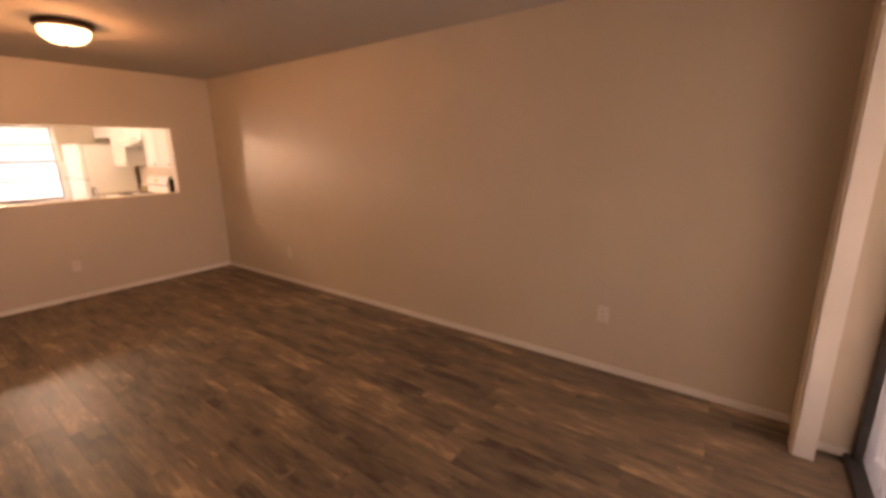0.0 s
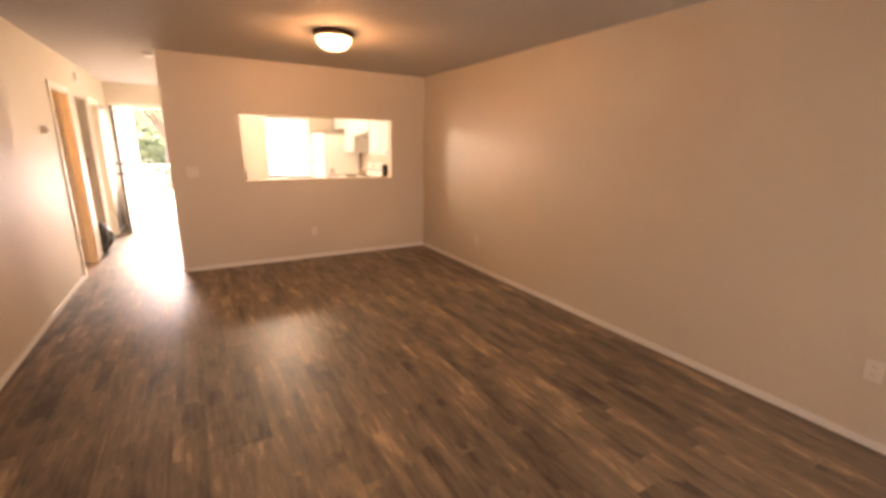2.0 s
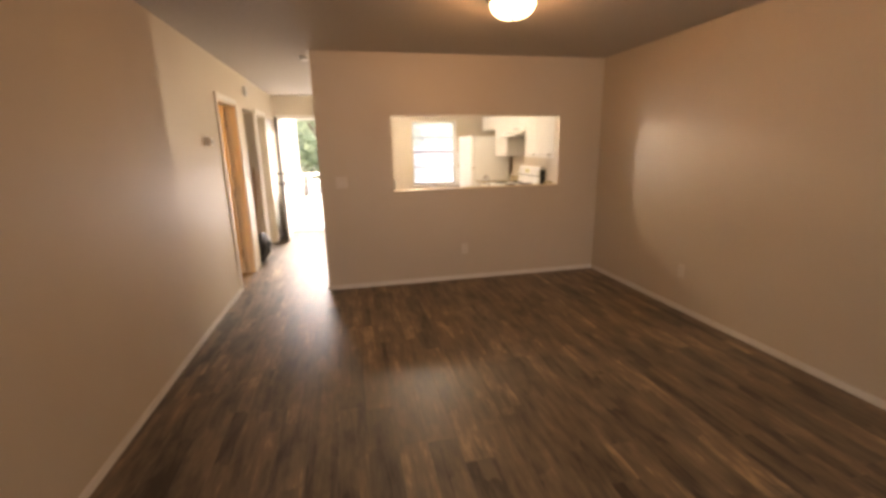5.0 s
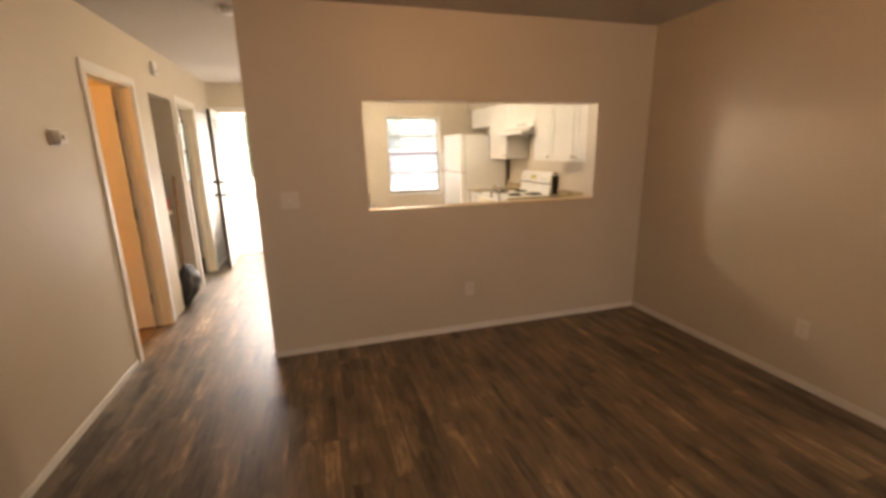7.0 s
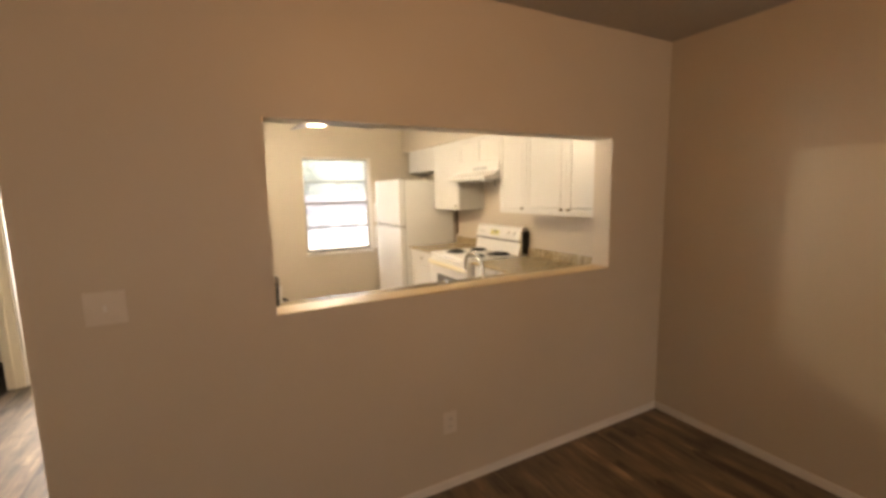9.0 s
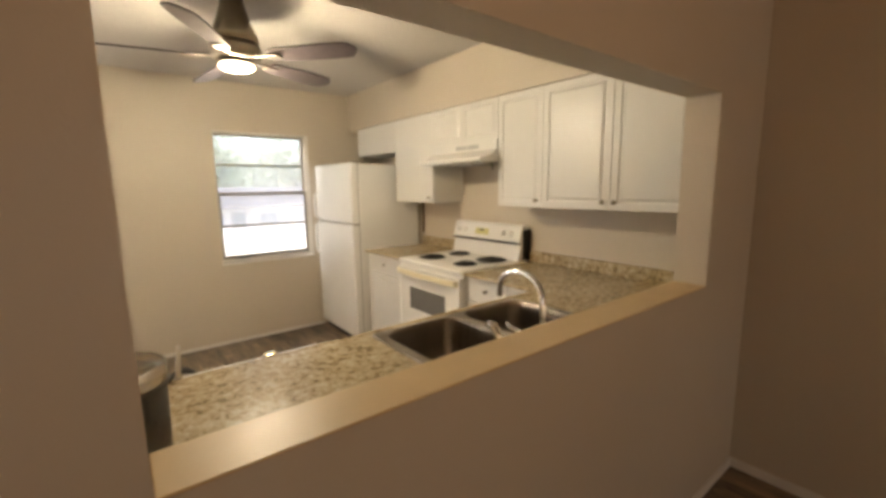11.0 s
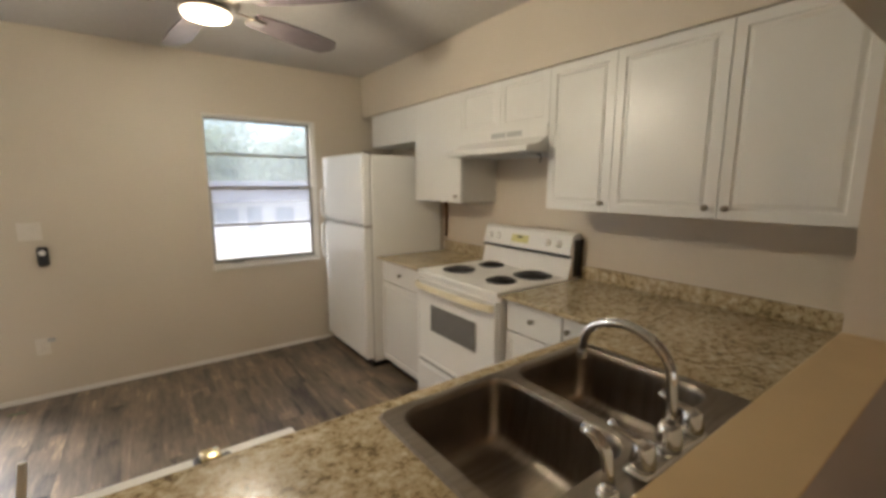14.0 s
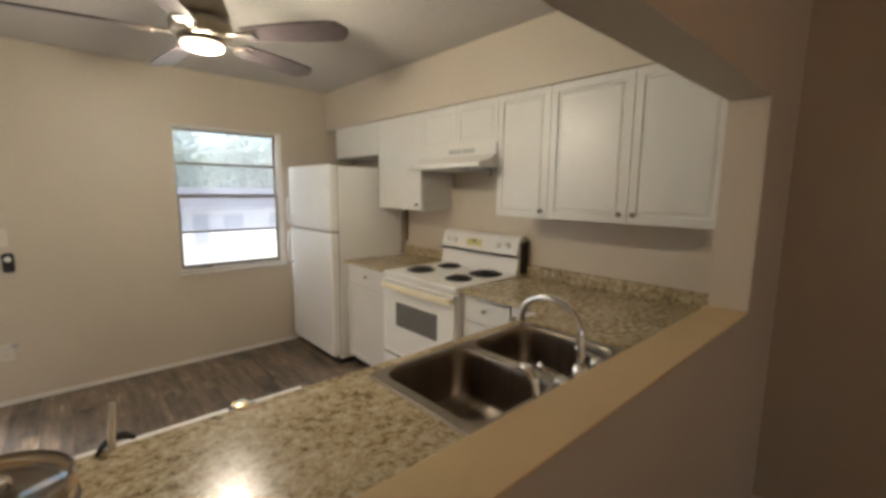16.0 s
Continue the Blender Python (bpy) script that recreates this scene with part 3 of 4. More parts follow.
part("shaft", box((-0.15, -0.15, 0.0), (0.15, 0.15, 2.62), 0.01), M_TRIM, post)
part("base", box((-0.17, -0.17, 0.0), (0.17, 0.17, 0.14), 0.01), M_TRIM, post)

fen = thing("chain_link_fence", (0, 19, -0.30), "low chain-link fence with a metal top rail", "fence")
part("top_rail", cyl((-13, 0, 0.89), (1.4, 0, 0.89), 0.04, seg=8), M_PLATE, fen)
for i in range(7):
    part("fence_post", cyl((-13 + 2.4 * i, 0, -0.02), (-13 + 2.4 * i, 0, 0.90), 0.03, seg=8), M_PLATE, fen)
bm = bmesh.new()
for i in range(-43, 5):
    add_box(bm, (i * 0.3 - 0.003, -0.003, 0.03), (i * 0.3 + 0.003, 0.003, 0.85))
for z in (0.05, 0.25, 0.45, 0.65):
    add_box(bm, (-13, 0.004, z), (1.4, 0.010, z + 0.006))
tagged(part("mesh", bm, M_GREY, fen), kind="stuff")


def tree(x, y, height, spread, seed, lean=0.2, low=0.55, leaves=4200, top=0.92):
    rng = random.Random(seed)
    z0 = ground_z(y)
    ob = thing("tree", (x, y, z0), "broad leafy green tree with a forked grey trunk", "tree", group="yard trees")
    base, fork = Vector((0, 0, -0.1)), Vector((lean, 0, height * 0.30))
    bm = tube([base, base.lerp(fork, 0.5) + Vector((0.05, 0, 0)), fork], [0.05 * height * 0.5, 0.04 * height * 0.5, 0.034 * height * 0.5], 10)
    tips = []
    for k in range(7):
        an = k * 2 * math.pi / 7 + rng.uniform(-0.3, 0.3)
        r = spread * rng.uniform(0.5, 0.9)
        tip = Vector((math.cos(an) * r + lean, math.sin(an) * r, height * rng.uniform(low, top)))
        mid = fork.lerp(tip, 0.5) + Vector((0, 0, 0.25))
        tube([fork - Vector((0, 0, 0.15)), mid, tip], [0.022 * height * 0.5, 0.012 * height * 0.5, 0.004 * height], 7, bm)
        tips += [tip, mid]
    part("trunk", bm, M_BARK, ob, smooth=True)
    verts, faces = [], []
    for k in range(leaves):
        c = tips[rng.randrange(len(tips))]
        d = Vector((rng.gauss(0, 1), rng.gauss(0, 1), rng.gauss(0, 0.8))) * spread * 0.22
        p = c + d
        s = rng.uniform(0.10, 0.24)
        u = Vector((rng.uniform(-1, 1), rng.uniform(-1, 1), rng.uniform(-0.6, 0.6))).normalized()
        v = u.orthogonal().normalized()
        i = len(verts)
        verts += [p - u * s, p + v * s * 0.5, p + u * s, p - v * s * 0.5]
        faces.append((i, i + 1, i + 2, i + 3))
    me = bpy.data.meshes.new("crown")
    me.from_pydata([tuple(v) for v in verts], [], faces)
    me.materials.append(M_LEAF)
    cr = new("crown", me)
    cr.parent = ob
    tagged(cr, kind="stuff")


for i, (x, y, h, s) in enumerate(((-1.0, 22, 7.5, 3.2), (-5.5, 40, 9, 4), (20, 46, 9, 5))):
    tree(x, y, h, s, i + 3)
for i, (x, y, h, s) in enumerate(((-2.7, 29, 6.0, 2.4), (0.1, 31, 6.4, 2.6), (-6.0, 32, 6.0, 2.8))):
    tree(x, y, h, s, i + 51, low=0.14, leaves=3600)
for i, (x, y, h, s) in enumerate(((5.0, 47, 10.6, 4.2), (8.6, 46, 11.0, 4.4), (12.0, 48, 9.6, 4.0), (15.5, 47, 9.0, 3.8), (10.4, 54, 11.0, 4.6), (7.0, 53, 11.5, 4.6))):
    tree(x, y, h, s, i + 21, low=0.30, leaves=2700, top=0.84)

hz = ground_z(36)
house = thing("house", (8.5, 36, hz), "low pale single-storey house with a grey shingle roof", "house")
part("wall", box((-8, 0, 0), (8, 7, 2.5)), M_SIDING, house)
bm = bmesh.new()
v = [bm.verts.new(p) for p in ((-8.6, -0.7, 2.42), (8.6, -0.7, 2.42), (8.6, 7.7, 2.42), (-8.6, 7.7, 2.42), (-8.6, 3.5, 3.75), (8.6, 3.5, 3.75))]
for f in ((0, 1, 5, 4), (2, 3, 4, 5), (0, 4, 3), (1, 2, 5), (0, 3, 2, 1)):
    bm.faces.new([v[i] for i in f])
part("roof", bm, M_ROOF, house)
for x in (-6.2, -3.0, 0.6, 3.6, 6.2):
    wdw = part("window", box((x - 0.7, -0.05, 0.95), (x + 0.7, -0.0, 2.05), 0.01), M_SIDING, house)
    part("pane", box((x - 0.62, -0.06, 1.02), (x + 0.62, -0.05, 1.98)), M_PANE, wdw)
part("door", box((-1.8, -0.04, 0.0), (-0.9, -0.0, 2.05), 0.01), M_PANE, house)

# ---- living room and hall fixtures ----
cl = thing("ceiling_light", (1.21, 4.26, CEIL), "flush ceiling light with a bronze pan and frosted glass bowl, lit", "ceiling light")
part("pan", lathe([(0.02, 0.0), (0.165, 0.0), (0.172, -0.012), (0.168, -0.030), (0.150, -0.042), (0.02, -0.045)], 40), M_BRONZE, cl, "dark bronze pan", True)
bowl = part("bowl", lathe([(0.148, -0.046), (0.146, -0.07), (0.130, -0.098), (0.100, -0.122), (0.055, -0.138), (0.015, -0.142)], 40), M_LAMP, cl, "glowing frosted glass bowl", True)
bowl.visible_shadow = False
part("finial", lathe([(0.004, -0.150), (0.012, -0.146), (0.012, -0.142), (0.004, -0.141)], 12), M_BRONZE, cl)


def plate(name, c, axis, sign, w, h, kind, label, category):
    """A wall plate: kind 'duplex', 'decora' or 'toggle'."""
    ob = thing(name, c, label, category)

    def bx(u0, u1, z0, z1, d0, d1, bev=0.001):
        d0, d1 = sign * d0, sign * d1
        return box((d0, u0, z0), (d1, u1, z1), bev) if axis == 'x' else box((u0, d0, z0), (u1, d1, z1), bev)
    part("cover_plate", bx(-w / 2, w / 2, -h / 2, h / 2, 0, 0.006, 0.002), M_IVORY, ob)
    if kind == 'duplex':
        for z in (-0.02, 0.02):
            soc = part("socket", bx(-0.017, 0.017, z - 0.014, z + 0.014, 0.006, 0.009), M_IVORY, ob)
            for u in (-0.006, 0.006):
                part("slot", bx(u - 0.001, u + 0.001, z - 0.004, z + 0.005, 0.009, 0.0094, 0), M_BLACK, soc)
    else:
        n = max(1, round(w / 0.05) - 1) if w > 0.09 else 1
        for k in range(n):
            u = (k - (n - 1) / 2) * 0.046
            if kind == 'decora':
                part("rocker", bx(u - 0.016, u + 0.016, -0.033, 0.033, 0.006, 0.010), M_IVORY, ob)
            else:
                part("toggle", bx(u - 0.005, u + 0.005, -0.011, 0.011, 0.006, 0.016), M_PLATE, ob)
    return ob


OUT = "ivory duplex wall outlet"
plate("wall_outlet", (XR, 0.93, 0.42), 'x', -1, 0.075, 0.118, 'duplex', OUT, "outlet")
plate("wall_outlet", (XR, 4.56, 0.37), 'x', -1, 0.075, 0.118, 'duplex', OUT, "outlet")
plate("wall_outlet", (1.355, 6.0, 0.365), 'y', -1, 0.075, 0.118, 'duplex', OUT, "outlet")
plate("light_switch", (0.03, 6.0, 1.165), 'y', -1, 0.118, 0.118, 'toggle', "white double light switch plate", "light switch")
plate("light_switch", (-1.335, 2.9, 1.189), 'y', -1, 0.075, 0.118, 'toggle', "white single light switch plate", "light switch")
plate("wall_outlet", (0.272, YK, 0.372), 'y', -1, 0.075, 0.118, 'duplex', "white wall outlet with a small plug-in", "outlet")
plate("light_switch", (0.288, YK, 1.153), 'y', -1, 0.118, 0.118, 'decora', "white double rocker switch plate", "light switch")

th = thing("thermostat", (XH, 5.79, 1.595), "small white box thermostat on a wall plate", "thermostat")
part("wall_plate", box((0, -0.06, -0.045), (0.006, 0.06, 0.045), 0.002), M_PLATE, th)
part("body", box((0.006, -0.045, -0.035), (0.046, 0.035, 0.035), 0.008, 2), M_PLATE, th)
part("dial", cyl((0.046, -0.012, 0.0), (0.052, -0.012, 0.0), 0.014, seg=16), M_GREY, th)

ch = thing("door_chime", (XH, 7.58, 2.255), "small white door chime box high on the hall wall", "door chime")
part("cover", box((0, -0.05, -0.06), (0.035, 0.05, 0.06), 0.008, 2), M_PLATE, ch)
part("grille", box((0.035, -0.03, -0.035), (0.037, 0.03, -0.005)), M_GREY, ch)

sd = thing("smoke_detector", (-0.255, 6.29, CEIL), "round white smoke detector on the ceiling", "smoke detector")
part("base", lathe([(0.01, 0), (0.062, 0), (0.062, -0.012), (0.01, -0.012)], 24), M_PLATE, sd)
part("cover", lathe([(0.056, -0.012), (0.052, -0.032), (0.03, -0.040), (0.006, -0.041)], 24), M_PLATE, sd, smooth=True)

vent = thing("ceiling_vent", (-0.91, 4.20, CEIL), "white metal ceiling air register with dark gaps", "vent")
bm = bmesh.new()
for lo, hi in (((-0.09, -0.17), (0.09, -0.145)), ((-0.09, 0.145), (0.09, 0.17)), ((-0.09, -0.145), (-0.065, 0.145)), ((0.065, -0.145), (0.09, 0.145))):
    add_box(bm, (*lo, -0.008), (*hi, 0.0), 0.002)
part("frame", bm, M_PLATE, vent)
part("backing", box((-0.065, -0.145, -0.002), (0.065, 0.145, -0.0005)), M_BLACK, vent)
for i in range(6):
    bm = box((-0.012, -0.145, -0.001), (0.010, 0.145, 0.001))
    bmesh.ops.rotate(bm, verts=bm.verts, matrix=Matrix.Rotation(radians(38), 3, 'Y'))
    bmesh.ops.translate(bm, verts=bm.verts, vec=(-0.052 + 0.021 * i, 0, -0.010))
    part("slat", bm, M_PLATE, vent)

# hall closet contents
bag = bmesh.new()
bmesh.ops.create_icosphere(bag, subdivisions=4, radius=1.0)
for v in bag.verts:
    p = v.co.copy()
    n = noise.noise(p * 2.2) * 0.22 + noise.noise(p * 6) * 0.07
    taper = 1.0 - 0.35 * max(0, p.z)
    v.co = Vector((p.x * 0.13 * taper, p.y * 0.17 * taper, 0)) * (1 + n) + Vector((0.02 * p.z, 0.05 * p.z, max(0.0, 0.20 + 0.20 * p.z * (1 + n * 0.5))))
solo("trash_bag", bag, M_BAG, "slumped shiny black plastic bag on the hall floor", "bag", (-1.15, 7.56, 0.0), smooth=True)

br = thing("broom", (-1.235, 7.86, 0), "wooden-handled broom leaning in the closet", "broom")
part("handle", cyl((0.0, -0.04, 0.15), (0.02, 0.115, 1.27), 0.013, seg=10), M_STICK, br)
part("bristles", box((-0.10, -0.08, 0.0), (0.10, 0.0, 0.16), 0.015), M_STICK, br)
br2 = thing("mop", (-1.62, 7.80, 0), "mop with a brown wooden handle leaning in the closet", "mop")
part("handle", cyl((0.0, 0.0, 0.08), (0.10, 0.18, 1.30), 0.012, seg=10), M_STICK, br2)
part("head", box((-0.10, -0.10, 0.0), (0.10, 0.10, 0.08), 0.02), M_GREY, br2)
st = thing("step_stool", (-1.40, 7.86, 0), "tall cream folding step stool", "stool")
for sx in (-0.10, 0.10):
    for sy in (-0.07, 0.07):
        part("leg", cyl((sx * 1.2, sy * 1.2, 0), (sx * 0.8, sy * 0.8, 0.88), 0.013, seg=8), M_BEDDOOR, st)
part("seat", box((-0.13, -0.10, 0.88), (0.13, 0.10, 0.93), 0.008), M_BEDDOOR, st)
tb = thing("tool_case", (-1.38, 7.86, 0.93), "black tool case with a red base on the stool", "tool case")
part("base", box((-0.10, -0.08, 0), (0.10, 0.08, 0.12), 0.01), M_RED, tb)
part("body", box((-0.095, -0.075, 0.12), (0.095, 0.075, 0.40), 0.03, 2), M_BLACK, tb)

# ---- kitchen: wall cabinets ----
XC = 2.667


def knob(parent, p):
    bm = cyl((p[0], p[1], p[2]), (p[0] - 0.012, p[1], p[2]), 0.006, 0.005, 10)
    add_cyl(bm, (p[0] - 0.012, p[1], p[2]), (p[0] - 0.026, p[1], p[2]), 0.010, 0.013, 14)
    part("knob", bm, M_NICKEL, parent, "brushed nickel knob", True)


def wall_cabinet(y0, y1, z0, z1, doors, knobs, raised=True, split=None, label="white wall cabinet with a routed raised-panel door"):
    """A cabinet on the east wall. doors: door count; knobs: (y, z) for each door or None; split: where two doors meet."""
    ob = thing("wall_cabinet", (XC, (y0 + y1) / 2, z0), label, "cabinet", group="wall cabinets")
    c = (y0 + y1) / 2
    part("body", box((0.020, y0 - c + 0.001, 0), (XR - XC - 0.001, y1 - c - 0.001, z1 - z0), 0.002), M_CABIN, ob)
    w = (y1 - y0) / doors
    cuts = [y0, split, y1] if split else [y0 + k * w for k in range(doors + 1)]
    for k in range(doors):
        a0, a1 = cuts[k] - c + 0.002, cuts[k + 1] - c - 0.002
        bm = bmesh.new()
        if raised:
            panelled(bm, (0, a0, 0.003), (0.019, a1, z1 - z0 - 0.003), 0, -1, rail=0.052 if z1 - z0 > 0.4 else 0.045)
        else:
            add_box(bm, (0, a0, 0.003), (0.019, a1, z1 - z0 - 0.003), 0.002)
        d = part("door", bm, M_CAB, ob)
        if knobs and knobs[k]:
            knob(d, (0, knobs[k][0] - c, knobs[k][1] - z0))
    return ob


wall_cabinet(6.15, 7.013, 1.340, 2.071, 2, [(6.522, 1.385), (6.592, 1.385)], split=6.557, label="white double wall cabinet with raised-panel doors")
wall_cabinet(7.013, 7.39, 1.340, 2.071, 1, [(7.050, 1.385)])
wall_cabinet(7.39, 8.135, 1.79, 2.071, 2, None, label="short white wall cabinet above the range hood")
wall_cabinet(8.135, 8.715, 1.340, 2.071, 1, [(8.175, 1.385)], raised=False, label="white wall cabinet with a flat door beside the fridge")
wall_cabinet(8.715, 9.45, 1.79, 2.071, 1, None, raised=False, label="short white wall cabinet above the fridge")

hood = thing("range_hood", (2.50, 7.7625, 1.642), "white under-cabinet range hood with a slotted vent", "range hood")
bm = bmesh.new()
prof = [(0.0, 0.0), (0.0, 0.026), (0.10, 0.046), (0.155, 0.085), (0.155, 0.148), (0.495, 0.148), (0.495, 0.0)]
ya, yb = -0.372, 0.372
va, vb = [bm.verts.new((x, ya, z)) for x, z in prof], [bm.verts.new((x, yb, z)) for x, z in prof]
bm.faces.new(va)
bm.faces.new(vb)
for i in range(len(prof)):
    j = (i + 1) % len(prof)
    bm.faces.new((va[i], va[j], vb[j], vb[i]))
part("body", bm, M_CAB, hood)
for k in range(2):
    part("vent_slot", box((0.1535, -0.19 + 0.13 * k, 0.098), (0.156, -0.07 + 0.13 * k, 0.128)), M_GREY, hood)
part("underside", box((0.03, ya + 0.03, -0.004), (0.47, yb - 0.03, 0.0)), M_GREY, hood)
part("filter_rod", tube([(0.12, -0.372 + 0.17, -0.012), (0.12, -0.372 + 0.01, -0.014), (0.12, -0.372 + 0.004, -0.030), (0.12, -0.372 + 0.010, -0.056)], 0.004, 6), M_BLACK, hood, "dark wire rod with a hook")
part("lamp_cover", box((0.06, -0.34, -0.020), (0.16, -0.22, -0.004), 0.004), M_GREY, hood)

# ---- kitchen: range ----
rg = thing("electric_range", (2.315, 7.752, 0), "white electric range with four black coil burners", "stove")
hw = 0.376
part("body", box((0.02, -hw, 0.03), (0.66, hw, 0.895), 0.003), M_ENAMEL, rg)
# black sheet painted in as the shade of the gap beside the backguard
part("side_gap_shade", box((0.60, -hw - 0.003, 0.93), (0.683, -hw, 1.15)), M_BLACK, rg)
top = part("cooktop", box((-0.005, -hw, 0.895), (0.66, hw, 0.925), 0.008, 2), M_ENAMEL, rg)
for bx_, by, r in ((0.20, 0.20, 0.088), (0.20, -0.19, 0.075), (0.47, 0.19, 0.075), (0.45, -0.20, 0.098)):
    bn = part("burner", lathe([(r * 1.16, 0.0), (r * 1.20, 0.004), (r * 1.12, 0.005), (r * 1.02, 0.0005), (0.01, 0.0003)], 28, (bx_, by, 0.9255)), M_BLACK, rg, "black drip bowl")
    pts = []
    for i in range(90):
        t = i / 89
        rr = r * (0.16 + 0.80 * t)
        an = t * 2 * math.pi * 4.2
        pts.append((bx_ + rr * math.cos(an), by + rr * math.sin(an), 0.934))
    part("coil", tube(pts, 0.0055, 6), M_COIL, bn)
bg = bmesh.new()
prof = [(0.555, 0.925), (0.585, 1.055), (0.560, 1.062), (0.590, 1.170), (0.610, 1.185), (0.660, 1.185), (0.660, 0.925)]
va, vb = [bg.verts.new((x, -hw, z)) for x, z in prof], [bg.verts.new((x, hw, z)) for x, z in prof]
bg.faces.new(va)
bg.faces.new(vb)
for i in range(len(prof)):
    j = (i + 1) % len(prof)
    bg.faces.new((va[i], va[j], vb[j], vb[i]))
bgp = part("backguard", bg, M_ENAMEL, rg)
part("control_seam", box((0.561, -hw + 0.002, 1.046), (0.584, hw - 0.002, 1.056)), M_BLACK, rg)
for y in (0.31, 0.235, -0.20, -0.285):
    k = part("control_knob", lathe([(0.026, 0), (0.024, 0.010), (0.018, 0.013), (0.016, 0.026), (0.004, 0.027)], 20), M_ENAMEL, rg, smooth=True)
    k.location, k.rotation_euler = (0.578, y, 1.118), (0, radians(-75), 0)
    pr = part("dial_ring", lathe([(0.034, 0.0), (0.034, 0.0015), (0.028, 0.0015), (0.028, 0.0)], 24, closed=False), M_DIAL, k)
d = part("clock_panel", box((0, -0.075, -0.026), (0.004, 0.075, 0.026), 0.001), M_DISPLAY, rg, "yellowish clock panel")
d.location, d.rotation_euler = (0.570, 0.03, 1.118), (0, radians(15), 0)
part("clock_display", box((-0.001, -0.022, 0.004), (0.0, 0.022, 0.018)), M_BLACK, d)
door = part("oven_door", panelled(bmesh.new(), (-0.012, -hw + 0.006, 0.338), (0.019, hw - 0.006, 0.872), 0, -1, rail=0.02, raised=False), M_ENAMEL, rg)
part("oven_window", box((-0.0135, -0.215, 0.555), (-0.008, 0.215, 0.725), 0.002), M_DARKGLASS, door, "smoky oven window")
pts = [(-0.012, hw - 0.02, 0.845), (-0.040, hw - 0.04, 0.850), (-0.058, hw - 0.12, 0.852), (-0.062, 0, 0.852), (-0.058, -hw + 0.12, 0.852), (-0.040, -hw + 0.04, 0.850), (-0.012, -hw + 0.02, 0.845)]
bm = bmesh.new()
for dz in (0.0, 0.011, 0.020):
    tube([(x, y, z - dz) for x, y, z in pts], 0.010, 8, bm)
part("handle", bm, M_CREAM, door, "yellowed plastic handle", True)
drw = part("drawer", box((-0.016, -hw + 0.006, 0.050), (0.019, hw - 0.006, 0.315), 0.012, 3), M_ENAMEL, rg)
part("drawer_grip", tube([(-0.016, -hw + 0.05, 0.296), (-0.022, -hw + 0.14, 0.304), (-0.024, 0.0, 0.307), (-0.022, hw - 0.14, 0.304), (-0.016, hw - 0.05, 0.296)], [0.004, 0.008, 0.009, 0.008, 0.004], 8), M_ENAMEL, drw, "moulded white grip lip", True)
# black strip standing for the shade between oven door and drawer
part("drawer_gap_shade", box((0.004, -hw + 0.008, 0.316), (0.018, hw - 0.008, 0.337)), M_BLACK, rg)

# ---- kitchen: base cabinets and worktops ----
XB = 2.365


def base_cabinet(y0, y1, fronts, label, x_front=XB):
    """A base cabinet on the east wall; fronts: (y0, y1, z0, z1, knob or None, raised)."""
    c = (y0 + y1) / 2
    ob = thing("base_cabinet", (x_front, c, 0), label, "cabinet", group="base cabinets")
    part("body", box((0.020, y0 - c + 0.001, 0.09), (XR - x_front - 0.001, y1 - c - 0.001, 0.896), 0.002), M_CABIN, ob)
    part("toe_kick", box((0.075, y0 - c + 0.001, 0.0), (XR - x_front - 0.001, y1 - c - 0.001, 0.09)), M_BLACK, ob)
    for a0, a1, b0, b1, kn, raised in fronts:
        bm = bmesh.new()
        if raised:
            panelled(bm, (0, a0 - c + 0.002, b0), (0.019, a1 - c - 0.002, b1), 0, -1, rail=0.05)
        else:
            add_box(bm, (0, a0 - c + 0.002, b0), (0.019, a1 - c - 0.002, b1), 0.003)
        d = part("door" if raised else "drawer_front", bm, M_CAB, ob)
        if kn:
            knob(d, (0, kn[0] - c, kn[1]))
    return ob


base_cabinet(8.135, 8.735, [(8.14, 8.73, 0.735, 0.890, (8.435, 0.815), False), (8.14, 8.73, 0.10, 0.725, None, True)], "white base cabinet with one drawer over a panelled door")
base_cabinet(6.13, 7.37, [(7.015, 7.365, 0.735, 0.890, (7.185, 0.818), False), (7.015, 7.365, 0.10, 0.725, None, True), (6.80, 7.005, 0.10, 0.890, (6.972, 0.83), False)], "white corner base cabinet with a drawer and doors")

part_z0, part_z1 = 0.877, 0.915
wt = thing("worktop", (2.66, 6.75, part_z0), "tan and brown granite-look laminate worktop", "worktop")
S = (1.297, 2.125, 6.200, 6.735)
bm = bmesh.new()
outer = ((0.42, 6.131), (2.999, 6.131), (2.999, 7.370), (2.338, 7.370), (2.338, 6.775), (0.42, 6.775))
hole = ((S[0] + 0.02, S[2] + 0.02), (S[1] - 0.02, S[2] + 0.02), (S[1] - 0.02, S[3] - 0.02), (S[0] + 0.02, S[3] - 0.02))
edges = []
for loop in (outer, hole):
    vs = [bm.verts.new((x - 2.66, y - 6.75, 0.038)) for x, y in loop]
    edges += [bm.edges.new((vs[i], vs[(i + 1) % len(vs)])) for i in range(len(vs))]
bmesh.ops.triangle_fill(bm, edges=edges, use_beauty=True)
ext = bmesh.ops.extrude_face_region(bm, geom=list(bm.faces))
bmesh.ops.translate(bm, verts=[g for g in ext["geom"] if isinstance(g, bmesh.types.BMVert)], vec=(0, 0, -0.018))
part("top", bm, M_STONE, wt)
part("backsplash", box((2.978 - 2.66, 6.131 - 6.75, 0.039), (2.999 - 2.66, 7.370 - 6.75, 0.118), 0.004), M_STONE, wt)
